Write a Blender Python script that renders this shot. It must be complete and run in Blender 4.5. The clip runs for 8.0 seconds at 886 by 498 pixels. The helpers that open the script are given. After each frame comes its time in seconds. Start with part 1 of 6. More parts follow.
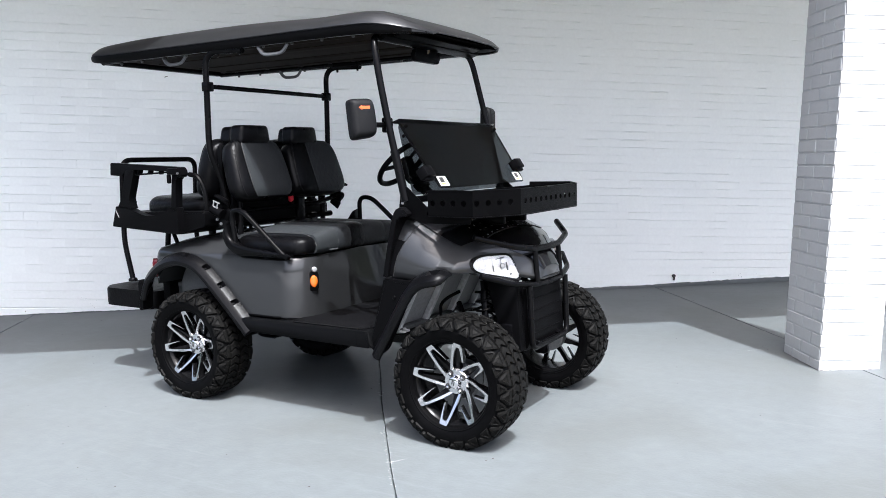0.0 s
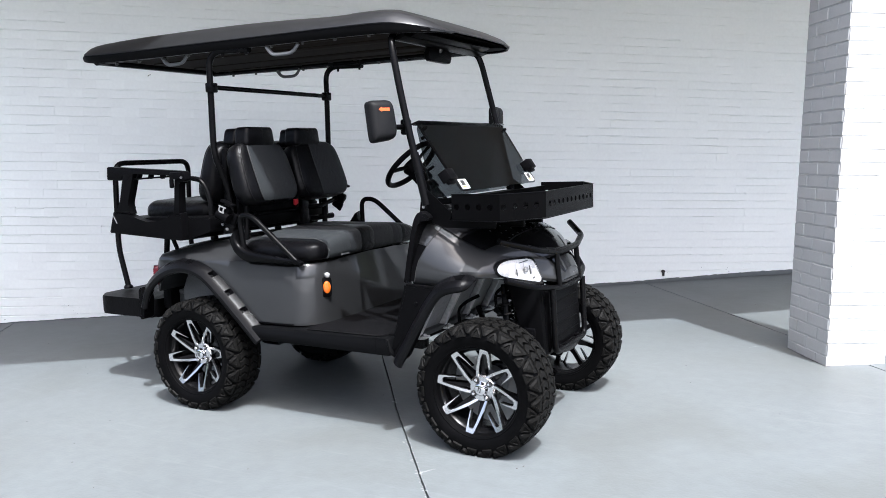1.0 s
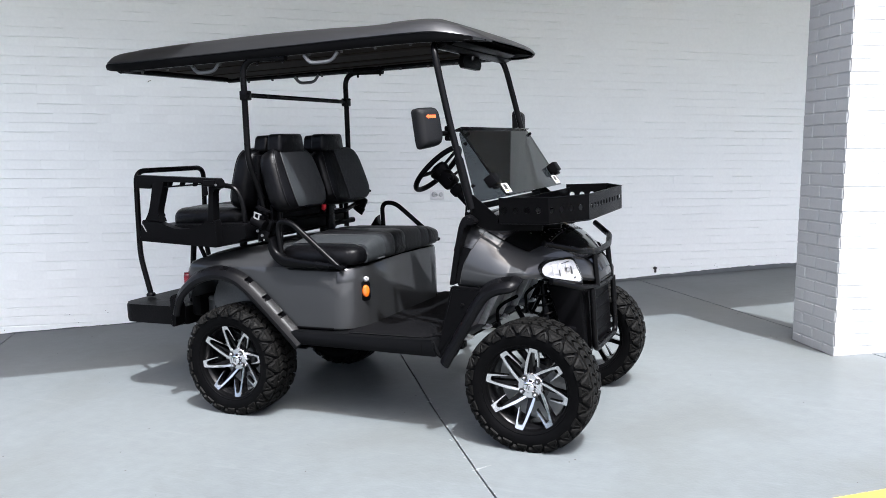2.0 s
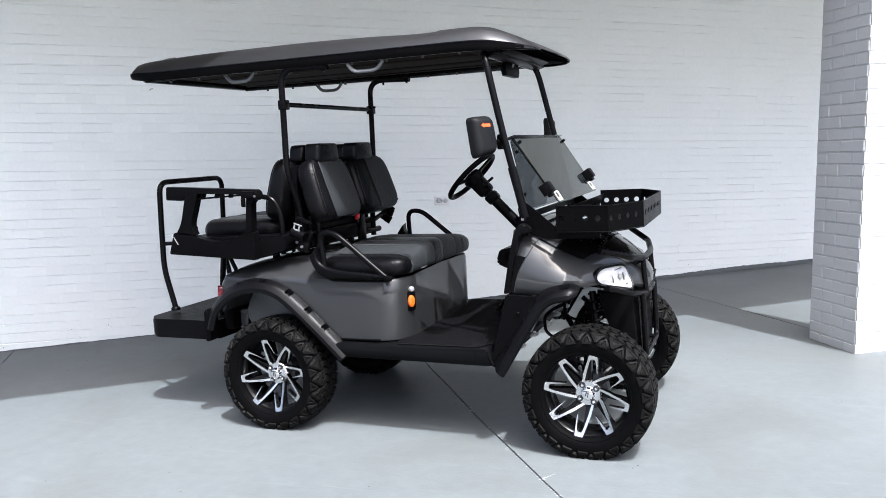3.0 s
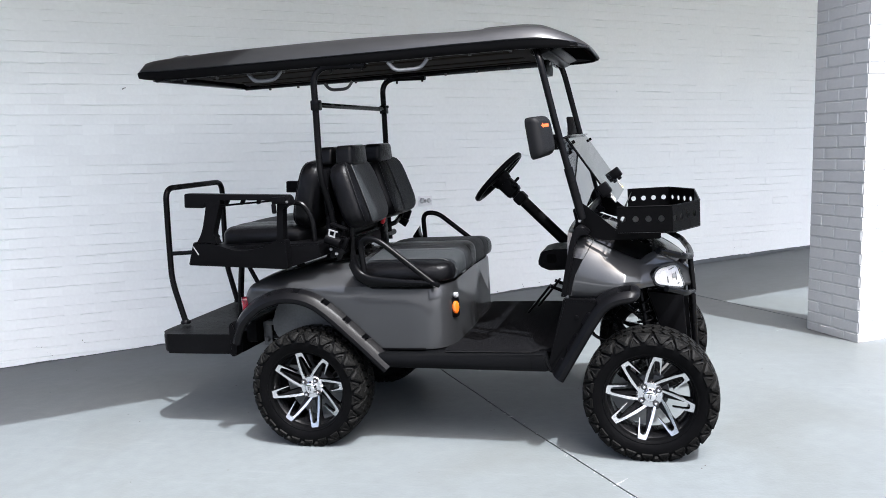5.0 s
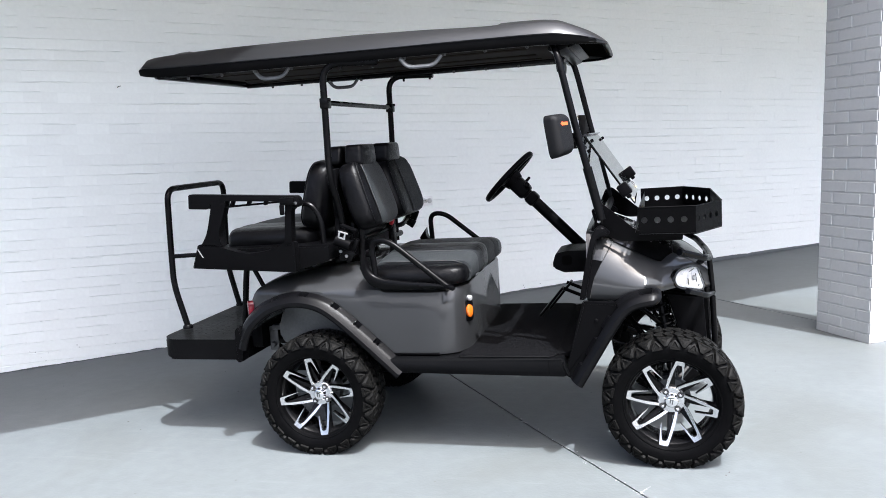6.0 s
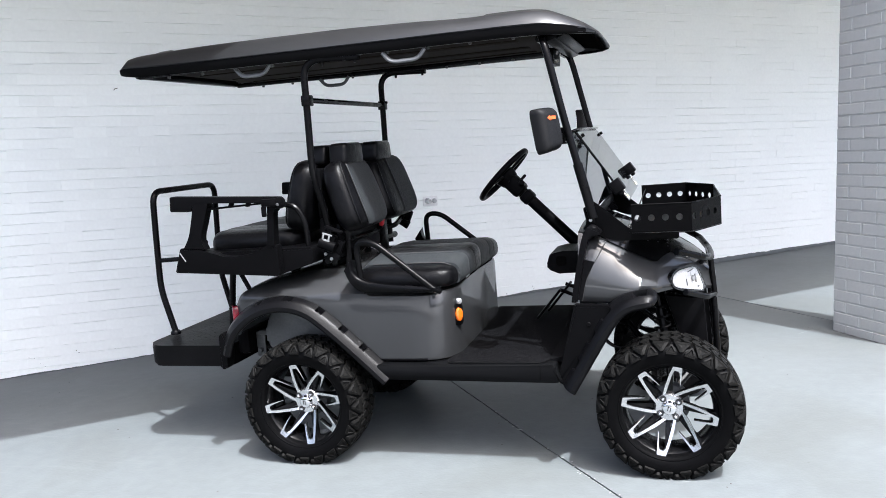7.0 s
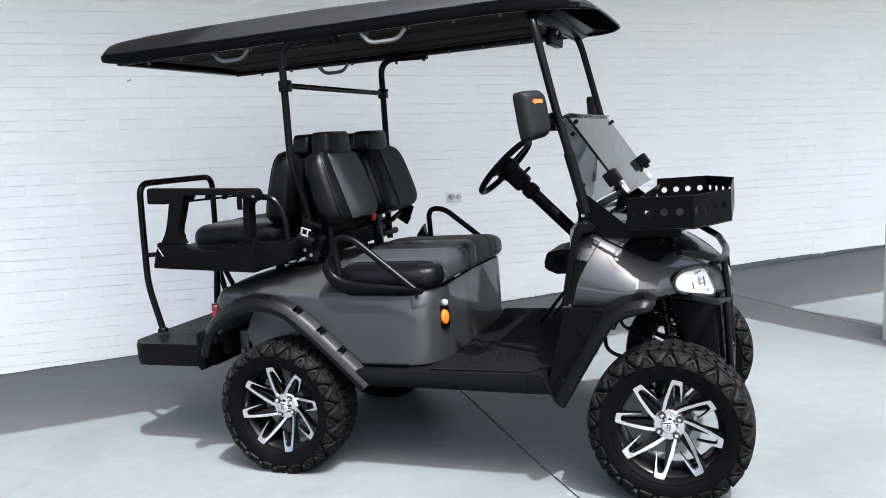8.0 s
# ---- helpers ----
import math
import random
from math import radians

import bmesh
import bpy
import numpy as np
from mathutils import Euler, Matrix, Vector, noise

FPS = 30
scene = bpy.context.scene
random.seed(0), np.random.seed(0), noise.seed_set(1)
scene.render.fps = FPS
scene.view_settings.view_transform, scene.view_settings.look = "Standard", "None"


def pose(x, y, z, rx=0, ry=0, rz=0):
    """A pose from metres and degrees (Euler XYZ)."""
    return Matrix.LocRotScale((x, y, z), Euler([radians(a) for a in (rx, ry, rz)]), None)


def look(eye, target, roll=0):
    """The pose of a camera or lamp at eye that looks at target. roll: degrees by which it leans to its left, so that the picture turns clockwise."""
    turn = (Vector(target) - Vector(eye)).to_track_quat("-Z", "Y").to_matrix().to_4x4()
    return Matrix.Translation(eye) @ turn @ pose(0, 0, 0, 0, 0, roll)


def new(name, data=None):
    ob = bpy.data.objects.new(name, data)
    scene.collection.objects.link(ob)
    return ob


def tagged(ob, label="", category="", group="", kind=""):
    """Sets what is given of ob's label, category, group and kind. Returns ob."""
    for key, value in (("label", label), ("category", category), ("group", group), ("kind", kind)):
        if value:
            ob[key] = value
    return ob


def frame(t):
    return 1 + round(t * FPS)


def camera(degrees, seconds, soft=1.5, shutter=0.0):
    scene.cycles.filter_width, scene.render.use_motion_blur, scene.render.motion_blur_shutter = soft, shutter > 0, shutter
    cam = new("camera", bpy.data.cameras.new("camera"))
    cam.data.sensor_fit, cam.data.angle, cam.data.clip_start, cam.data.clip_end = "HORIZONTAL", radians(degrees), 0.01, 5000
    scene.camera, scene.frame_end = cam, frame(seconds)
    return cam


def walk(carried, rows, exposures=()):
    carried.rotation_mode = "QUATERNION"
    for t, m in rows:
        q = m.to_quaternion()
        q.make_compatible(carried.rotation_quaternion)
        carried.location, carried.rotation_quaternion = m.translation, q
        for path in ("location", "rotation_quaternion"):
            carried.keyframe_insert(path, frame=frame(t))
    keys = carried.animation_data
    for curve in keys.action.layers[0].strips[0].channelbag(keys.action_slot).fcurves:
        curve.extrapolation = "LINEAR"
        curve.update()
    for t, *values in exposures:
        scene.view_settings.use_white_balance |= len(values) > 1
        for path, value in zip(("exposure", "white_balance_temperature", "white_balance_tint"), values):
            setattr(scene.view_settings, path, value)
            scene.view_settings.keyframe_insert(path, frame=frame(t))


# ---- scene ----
# The apron slopes: UP is the true vertical seen from the floor's own axes, and G turns those axes into the world.
UP = Vector((0.0353, 0.0264, 0.999)).normalized()
G = UP.rotation_difference(Vector((0, 0, 1))).to_matrix().to_4x4()

cam = camera(58.1, 8.0, soft=0.7)
PATH = [
    (0, (2.612, -3.61, 1.297), (1.588, -1.907, 1.07), -1.2),
    (0.5, (2.479, -3.627, 1.324), (1.491, -1.904, 1.086), -1.5),
    (1, (2.332, -3.675, 1.342), (1.392, -1.927, 1.098), -1.7),
    (2.5, (1.804, -4.055, 1.409), (1.012, -2.235, 1.161), -2.7),
    (3, (1.578, -4.101, 1.433), (0.837, -2.26, 1.186), -3.0),
    (3.5, (1.378, -4.181, 1.444), (0.691, -2.319, 1.194), -3.3),
    (4, (1.195, -4.263, 1.473), (0.563, -2.382, 1.222), -3.4),
    (5.5, (0.821, -4.141, 1.495), (0.312, -2.226, 1.223), -3.7),
    (6, (0.766, -4.115, 1.497), (0.263, -2.199, 1.226), -3.7),
    (6.5, (0.784, -4.054, 1.494), (0.262, -2.142, 1.225), -4.1),
    (7, (0.898, -3.926, 1.468), (0.333, -2.026, 1.203), -4.5),
    (7.5, (1.033, -3.764, 1.438), (0.402, -1.883, 1.179), -4.8),
    (8, (1.137, -3.554, 1.397), (0.42, -1.704, 1.141), -4.5),
]
walk(cam, [(t, G @ look(eye, target, roll)) for t, eye, target, roll in PATH],
     exposures=[(0, 1.81, 5900, 8), (3.5, 1.89, 5920, 8), (6.5, 2.01, 5920, 8), (8, 2.06, 5930, 8)])

# ---- light ----
SUN_AZ, SUN_EL = math.atan2(-0.366, 0.385), radians(62)
sun_way = Vector((math.cos(SUN_AZ) * math.cos(SUN_EL), math.sin(SUN_AZ) * math.cos(SUN_EL), math.sin(SUN_EL)))
world = bpy.data.worlds.new("world")
scene.world = world
world.use_nodes = True
wn = world.node_tree.nodes
sky = wn.new("ShaderNodeTexSky")
sky.sky_type, sky.sun_disc = "NISHITA", False
sky.sun_elevation, sky.sun_rotation = SUN_EL, math.pi / 2 - SUN_AZ
sky.dust_density, sky.air_density, sky.ozone_density = 8.0, 0.6, 0.3
world.node_tree.links.new(sky.outputs["Color"], wn["Background"].inputs["Color"])
wn["Background"].inputs["Strength"].default_value = 0.148
sun = new("sun", bpy.data.lights.new("sun", "SUN"))
sun.data.energy, sun.data.angle, sun.data.color = 2.82, radians(0.55), (1.0, 0.985, 0.965)
sun.matrix_world = look(sun_way * 30, (0, 0, 0))


# ---- materials ----
def material(name, base, rough=0.5, metal=0.0, var=0.12, big=3.0, small=60.0, bump=0.0, bump_scale=300.0, coat=0.0,
             rough_var=0.08, tint=None, island=0.0, spec=0.5, span=0.35, coat_rough=0.10, wrinkle=0.0):
    """A surface with colour that varies at two scales, uneven roughness and fine relief."""
    m = bpy.data.materials.new(name)
    m.use_nodes = True
    t = m.node_tree
    n, link = t.nodes, t.links.new
    b = n["Principled BSDF"]
    b.inputs["Metallic"].default_value = metal
    b.inputs["Coat Weight"].default_value = coat
    b.inputs["Coat Roughness"].default_value = coat_rough
    b.inputs["Specular IOR Level"].default_value = spec
    co = n.new("ShaderNodeTexCoord")
    a = n.new("ShaderNodeTexNoise")
    a.inputs["Scale"].default_value, a.inputs["Detail"].default_value = big, 5
    c = n.new("ShaderNodeTexNoise")
    c.inputs["Scale"].default_value, c.inputs["Detail"].default_value = small, 3
    link(co.outputs["Object"], a.inputs["Vector"])
    link(co.outputs["Object"], c.inputs["Vector"])
    add = n.new("ShaderNodeMath")
    add.operation = "ADD"
    link(a.outputs["Fac"], add.inputs[0])
    link(c.outputs["Fac"], add.inputs[1])
    ramp = n.new("ShaderNodeMapRange")
    ramp.inputs["From Min"].default_value, ramp.inputs["From Max"].default_value = 1 - span, 1 + span
    link(add.outputs[0], ramp.inputs["Value"])
    mix = n.new("ShaderNodeMix")
    mix.data_type = "RGBA"
    lo = [v * (1 - var) for v in base]
    hi = [min(1, v * (1 + var)) for v in (tint or base)]
    mix.inputs["A"].default_value, mix.inputs["B"].default_value = (*lo, 1), (*hi, 1)
    link(ramp.outputs["Result"], mix.inputs["Factor"])
    colour = mix.outputs["Result"]
    if island:
        info = n.new("ShaderNodeObjectInfo")
        hsv = n.new("ShaderNodeHueSaturation")
        r2 = n.new("ShaderNodeMapRange")
        r2.inputs["To Min"].default_value, r2.inputs["To Max"].default_value = 1 - island, 1 + island
        link(info.outputs["Random"], r2.inputs["Value"])
        link(r2.outputs["Result"], hsv.inputs["Value"])
        link(colour, hsv.inputs["Color"])
        colour = hsv.outputs["Color"]
    link(colour, b.inputs["Base Color"])
    r = n.new("ShaderNodeMapRange")
    r.inputs["To Min"].default_value, r.inputs["To Max"].default_value = max(0.02, rough - rough_var), min(1, rough + rough_var)
    link(a.outputs["Fac"], r.inputs["Value"])
    link(r.outputs["Result"], b.inputs["Roughness"])
    if bump:
        f = n.new("ShaderNodeTexNoise")
        f.inputs["Scale"].default_value, f.inputs["Detail"].default_value = bump_scale, 4
        link(co.outputs["Object"], f.inputs["Vector"])
        bp = n.new("ShaderNodeBump")
        bp.inputs["Strength"].default_value, bp.inputs["Distance"].default_value = bump, 0.002
        link(f.outputs["Fac"], bp.inputs["Height"])
        if wrinkle:
            g = n.new("ShaderNodeTexNoise")
            g.inputs["Scale"].default_value, g.inputs["Detail"].default_value, g.inputs["Distortion"].default_value = 17, 3, 0.8
            link(co.outputs["Object"], g.inputs["Vector"])
            b2 = n.new("ShaderNodeBump")
            b2.inputs["Strength"].default_value, b2.inputs["Distance"].default_value = wrinkle, 0.012
            link(g.outputs["Fac"], b2.inputs["Height"])
            link(b2.outputs["Normal"], bp.inputs["Normal"])
        link(bp.outputs["Normal"], b.inputs["Normal"])
    return m


def glassy(name, colour, rough=0.02):
    """A tinted sheet: part of the light goes straight through it, the rest is gloss."""
    m = bpy.data.materials.new(name)
    m.use_nodes = True
    n, link = m.node_tree.nodes, m.node_tree.links.new
    n.remove(n["Principled BSDF"])
    tr = n.new("ShaderNodeBsdfTransparent")
    tr.inputs["Color"].default_value = (*colour, 1)
    gl = n.new("ShaderNodeBsdfGlossy")
    gl.inputs["Roughness"].default_value = rough
    gl.inputs["Color"].default_value = (0.9, 0.9, 0.9, 1)
    lw = n.new("ShaderNodeLayerWeight")
    fifth = n.new("ShaderNodeMath")
    fifth.operation, fifth.inputs[1].default_value = "POWER", 5
    link(lw.outputs["Facing"], fifth.inputs[0])
    fr = n.new("ShaderNodeMapRange")
    fr.inputs["To Min"].default_value = 0.035
    link(fifth.outputs[0], fr.inputs["Value"])
    mx = n.new("ShaderNodeMixShader")
    link(fr.outputs["Result"], mx.inputs["Fac"])
    link(tr.outputs[0], mx.inputs[1])
    link(gl.outputs[0], mx.inputs[2])
    link(mx.outputs[0], n["Material Output"].inputs["Surface"])
    return m


M = {}
M["paint"] = material("charcoal metallic paint", (0.042, 0.043, 0.045), 0.67, 0.95, 0.06, 1.5, 900, 0.03, 2500, coat=0.7, rough_var=0.04, spec=0.5, coat_rough=0.09)
M["roof"] = material("charcoal roof plastic", (0.043, 0.0437, 0.0455), 0.33, 0.7, 0.08, 2, 700, 0.03, 1500, coat=0.0, spec=0.3, rough_var=0.04)
M["plastic"] = material("black textured plastic", (0.0019, 0.0019, 0.0022), 0.38, 0, 0.25, 4, 150, 0.2, 900, spec=0.032)
M["sill"] = material("dark grey moulded plastic", (0.0022, 0.0023, 0.0026), 0.44, 0, 0.2, 4, 150, 0.2, 900, spec=0.035)
M["shell"] = material("grained mirror plastic", (0.0046, 0.0048, 0.0054), 0.5, 0, 0.2, 6, 200, 0.4, 700, spec=0.10)
M["binding"] = material("dark mat binding", (0.003, 0.003, 0.0034), 0.8, spec=0.1)
M["flare"] = material("black flare plastic", (0.0020, 0.0020, 0.0024), 0.31, 0, 0.4, 6, 90, 0.35, 320, spec=0.12, rough_var=0.12)
M["gloss"] = material("gloss black plastic", (0.0035, 0.0035, 0.0040), 0.12, 0, 0.2, 3, 60, coat=0.25, rough_var=0.04, spec=0.3)
M["liner"] = material("dark ceiling liner", (0.0110, 0.0088, 0.0073), 0.75, 0, 0.35, 2, 40, 0.1, 60, rough_var=0.06, spec=0.02)
M["band"] = material("black roof edge", (0.002, 0.002, 0.0022), 0.32, 0, 0.2, 5, 200, 0.1, 900, spec=0.03)
M["plate"] = material("embossed black plastic", (0.0022, 0.0022, 0.0025), 0.42, 0, 0.3, 5, 80, 0.9, 55, spec=0.05)
M["tube"] = material("black powder coat", (0.0018, 0.0018, 0.0021), 0.26, 0, 0.2, 8, 300, 0.1, 1200, spec=0.08)
M["steel"] = material("black sheet steel", (0.0014, 0.0014, 0.0016), 0.30, 0, 0.2, 5, 250, 0.15, 1500, spec=0.03)
M["vinyl"] = material("black vinyl", (0.0022, 0.0022, 0.0026), 0.30, 0, 0.2, 6, 200, 0.35, 420, spec=0.11, wrinkle=0.35)
M["grey"] = material("grey vinyl", (0.020, 0.022, 0.0235), 0.55, 0, 0.10, 6, 200, 0.3, 420, spec=0.15, wrinkle=0.25)
M["char"] = material("charcoal woven vinyl", (0.0155, 0.0168, 0.0185), 0.55, 0, 0.14, 6, 300, 0.4, 700, spec=0.15, wrinkle=0.3)
M["thread"] = material("dark stitching", (0.010, 0.0105, 0.011), 0.7)
M["under"] = material("dark underside plastic", (0.003, 0.003, 0.003), 0.5, 0, 0.2, 3, 60, spec=0.0)
M["brace"] = material("dusty dark steel", (0.07, 0.072, 0.075), 0.5, 0.6, 0.25, 8, 60, 0.15, 120)
M["galv"] = material("bright galvanised steel", (0.52, 0.525, 0.53), 0.38, 0.4, 0.25, 8, 60, 0.15, 120)
M["hole"] = material("dark recess", (0.002, 0.002, 0.002), 0.9, spec=0.0)
M["rubber"] = material("tyre rubber", (0.0017, 0.0017, 0.0019), 0.45, 0, 0.3, 9, 120, 0.3, 350, spec=0.035)
M["lug"] = material("dusty tyre tread", (0.0046, 0.0045, 0.0043), 0.55, 0, 0.5, 14, 90, 0.4, 350, spec=0.06)
M["mat"] = material("ribbed floor mat", (0.0034, 0.0034, 0.0038), 0.9, 0, 0.7, 110, 190, 1.0, 160, spec=0.02, span=0.15)
M["alu"] = material("machined aluminium", (0.70, 0.70, 0.71), 0.24, 1.0, 0.06, 8, 400, 0.05, 1500, rough_var=0.08)
M["chrome"] = material("bright chrome", (0.85, 0.85, 0.87), 0.07, 1.0, 0.03, 8, 100, rough_var=0.03)
M["rim"] = material("gloss black wheel", (0.003, 0.003, 0.0033), 0.25, 0, 0.2, 8, 100, coat=0.0, rough_var=0.05, spec=0.14)
M["zinc"] = material("galvanised steel", (0.24, 0.243, 0.246), 0.45, 0.35, 0.2, 8, 60, 0.15, 120)
M["bowl"] = material("bright lamp bowl", (0.60, 0.60, 0.61), 0.35, 0.3, 0.12, 40, 200, 0.6, 60)
M["frame"] = material("grey frame paint", (0.085, 0.088, 0.092), 0.45, 0.3, 0.2, 6, 80, 0.15, 200)
M["orange"] = material("orange lens", (0.46, 0.095, 0.006), 0.2, 0, 0.08, 30, 300, coat=0.6)
M["arrow"] = material("orange sticker", (0.50, 0.075, 0.012), 0.45, 0, 0.05)
M["red"] = material("red lens", (0.075, 0.003, 0.008), 0.2, 0, 0.1, 30, 300, coat=0.15, spec=0.3)
M["belt"] = material("red belt button", (0.42, 0.02, 0.03), 0.4)
M["white"] = material("white sticker", (0.52, 0.52, 0.50), 0.45, 0, 0.04)
M["ink"] = material("printed black", (0.015, 0.015, 0.015), 0.5)
M["yellowink"] = material("printed yellow", (0.65, 0.52, 0.05), 0.5)
M["tint"] = glassy("smoke tinted acrylic", (0.365, 0.385, 0.40))
M["lens"] = glassy("clear lamp lens", (0.99, 0.99, 0.99))
M["mirror"] = material("mirror glass", (0.85, 0.85, 0.86), 0.02, 1.0, 0.01, rough_var=0.01)
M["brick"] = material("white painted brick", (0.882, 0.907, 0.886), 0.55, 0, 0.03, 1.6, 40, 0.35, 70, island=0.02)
# same white paint as the wall, colour lowered to offset direct sun
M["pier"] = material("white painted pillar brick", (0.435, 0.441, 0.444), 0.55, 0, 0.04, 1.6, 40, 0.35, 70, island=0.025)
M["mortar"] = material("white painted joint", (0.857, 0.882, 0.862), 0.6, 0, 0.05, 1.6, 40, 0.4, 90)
M["yellow"] = material("yellow line paint", (0.72, 0.43, 0.03), 0.5, 0, 0.1, 3, 50, 0.3, 120)
M["soffit"] = material("painted soffit boards", (0.15, 0.125, 0.105), 0.6, 0, 0.06, 1.2, 30)
# dark green of the added band, kept low to deepen reflections
M["dark_band"] = material("dark reflection band", (0.035, 0.048, 0.026), 0.7, 0, 0.5, 0.4, 3.0, spec=0.1)
# for the added ground sheet, pale so that it throws light back
M["bounce_ground"] = material("pale bounce ground", (0.42, 0.425, 0.425), 0.8, 0, 0.12, 0.5, 9, 0.3, 60)
M["chip"] = material("bare concrete chip", (0.24, 0.245, 0.245), 0.8, 0, 0.2, 20, 90)
M["stain"] = material("rust black stub", (0.03, 0.02, 0.018), 0.7)
M["pvc"] = material("white outlet plastic", (0.80, 0.80, 0.80), 0.4, 0, 0.05)


def floor_material():
    """Light grey floor paint on concrete: broom marks, scuffs, faint blotches and wheel polish."""
    m = material("grey floor paint", (0.0955, 0.1050, 0.1083), 0.48, 0, 0.10, 0.9, 14, 0.35, 70, rough_var=0.12, spec=0.15)
    t = m.node_tree
    n, link = t.nodes, t.links.new
    b = n["Principled BSDF"]
    old = b.inputs["Base Color"].links[0].from_socket
    co = n.new("ShaderNodeTexCoord")
    mp = n.new("ShaderNodeMapping")
    mp.inputs["Rotation"].default_value[2] = radians(-39)
    mp.inputs["Scale"].default_value = (1.0, 9.0, 1.0)
    s = n.new("ShaderNodeTexNoise")
    s.inputs["Scale"].default_value, s.inputs["Detail"].default_value = 2.2, 6
    link(co.outputs["Object"], mp.inputs["Vector"])
    link(mp.outputs["Vector"], s.inputs["Vector"])
    r = n.new("ShaderNodeMapRange")
    r.inputs["From Min"].default_value, r.inputs["From Max"].default_value = 0.60, 0.74
    r.inputs["To Max"].default_value = 0.30
    link(s.outputs["Fac"], r.inputs["Value"])
    mix = n.new("ShaderNodeMix")
    mix.data_type = "RGBA"
    mix.inputs["B"].default_value = (0.138, 0.148, 0.154, 1)
    link(r.outputs["Result"], mix.inputs["Factor"])
    link(old, mix.inputs["A"])
    # large random darker blotches over the whole floor
    dark_blotch = n.new("ShaderNodeTexNoise")
    dark_blotch.inputs["Scale"].default_value, dark_blotch.inputs["Detail"].default_value, dark_blotch.inputs["Distortion"].default_value = 1.1, 7, 0.6
    link(co.outputs["Object"], dark_blotch.inputs["Vector"])
    r3 = n.new("ShaderNodeMapRange")
    r3.inputs["From Min"].default_value, r3.inputs["From Max"].default_value = 0.46, 0.66
    r3.inputs["To Max"].default_value = 0.42
    link(dark_blotch.outputs["Fac"], r3.inputs["Value"])
    stain = n.new("ShaderNodeMix")
    stain.data_type = "RGBA"
    stain.inputs["B"].default_value = (0.070, 0.074, 0.070, 1)
    link(r3.outputs["Result"], stain.inputs["Factor"])
    link(mix.outputs["Result"], stain.inputs["A"])
    v = n.new("ShaderNodeTexVoronoi")
    v.inputs["Scale"].default_value = 2.3
    link(co.outputs["Object"], v.inputs["Vector"])
    r2 = n.new("ShaderNodeMapRange")
    r2.inputs["From Min"].default_value, r2.inputs["From Max"].default_value = 0.008, 0.016
    r2.inputs["To Min"].default_value, r2.inputs["To Max"].default_value = 0.75, 0.0
    link(v.outputs["Distance"], r2.inputs["Value"])
    mix2 = n.new("ShaderNodeMix")
    mix2.data_type = "RGBA"
    mix2.inputs["B"].default_value = (0.07, 0.07, 0.07, 1)
    link(r2.outputs["Result"], mix2.inputs["Factor"])
    link(stain.outputs["Result"], mix2.inputs["A"])
    link(mix2.outputs["Result"], b.inputs["Base Color"])
    return m


M["floor"] = floor_material()


# ---- mesh helpers ----
def part(name, bm, mat, parent=None, label="", angle=35, at=None):
    """Links a bmesh as one mesh object under a thing or a part."""
    bmesh.ops.recalc_face_normals(bm, faces=bm.faces)
    me = bpy.data.meshes.new(name)
    bm.to_mesh(me)
    bm.free()
    me.materials.append(mat)
    for p in me.polygons:
        p.use_smooth = True
    me.set_sharp_from_angle(angle=radians(angle))
    ob = new(name, me)
    if parent:
        ob.parent = parent
    if at is not None:
        ob.matrix_basis = at
    if label:
        tagged(ob, label)
    return ob


def again(ob, parent, at=None):
    """The same part once more, on the same mesh."""
    o = new(ob.name.split(".")[0], ob.data)
    o.parent = parent
    o.matrix_basis = at if at is not None else ob.matrix_basis.copy()
    if "label" in ob:
        o["label"] = ob["label"]
    return o


def join(*bms):
    out = bms[0]
    for b in bms[1:]:
        me = bpy.data.meshes.new("tmp")
        b.to_mesh(me)
        out.from_mesh(me)
        b.free()
        bpy.data.meshes.remove(me)
    return out


def moved(bm, m):
    bmesh.ops.transform(bm, matrix=m, verts=bm.verts)
    return bm


def box(c, s, bevel=0.004, turn=(0, 0, 0), seg=2):
    bm = bmesh.new()
    bmesh.ops.create_cube(bm, size=1)
    for v in bm.verts:
        v.co = Vector((v.co.x * s[0], v.co.y * s[1], v.co.z * s[2]))
    if bevel:
        bmesh.ops.bevel(bm, geom=bm.edges[:], offset=min(bevel, min(s) * 0.45), segments=seg, affect="EDGES", profile=0.5)
    return moved(bm, pose(*c, *turn))


def prism(outline, lo, hi, axis="y", bevel=0.004, seg=2):
    """An outline in the two other axes, drawn out along one axis from lo to hi."""
    put = {"x": lambda a, b, t: (t, a, b), "y": lambda a, b, t: (a, t, b), "z": lambda a, b, t: (a, b, t)}[axis]
    bm = bmesh.new()
    low = [bm.verts.new(put(a, b, lo)) for a, b in outline]
    top = [bm.verts.new(put(a, b, hi)) for a, b in outline]
    k = len(outline)
    bm.faces.new(low[::-1])
    bm.faces.new(top)
    for i in range(k):
        bm.faces.new((low[i], low[(i + 1) % k], top[(i + 1) % k], top[i]))
    if bevel:
        caps = [e for e in bm.edges if len({v in low for v in e.verts}) == 1]
        bmesh.ops.bevel(bm, geom=caps, offset=bevel, segments=seg, affect="EDGES", profile=0.5)
    return bm


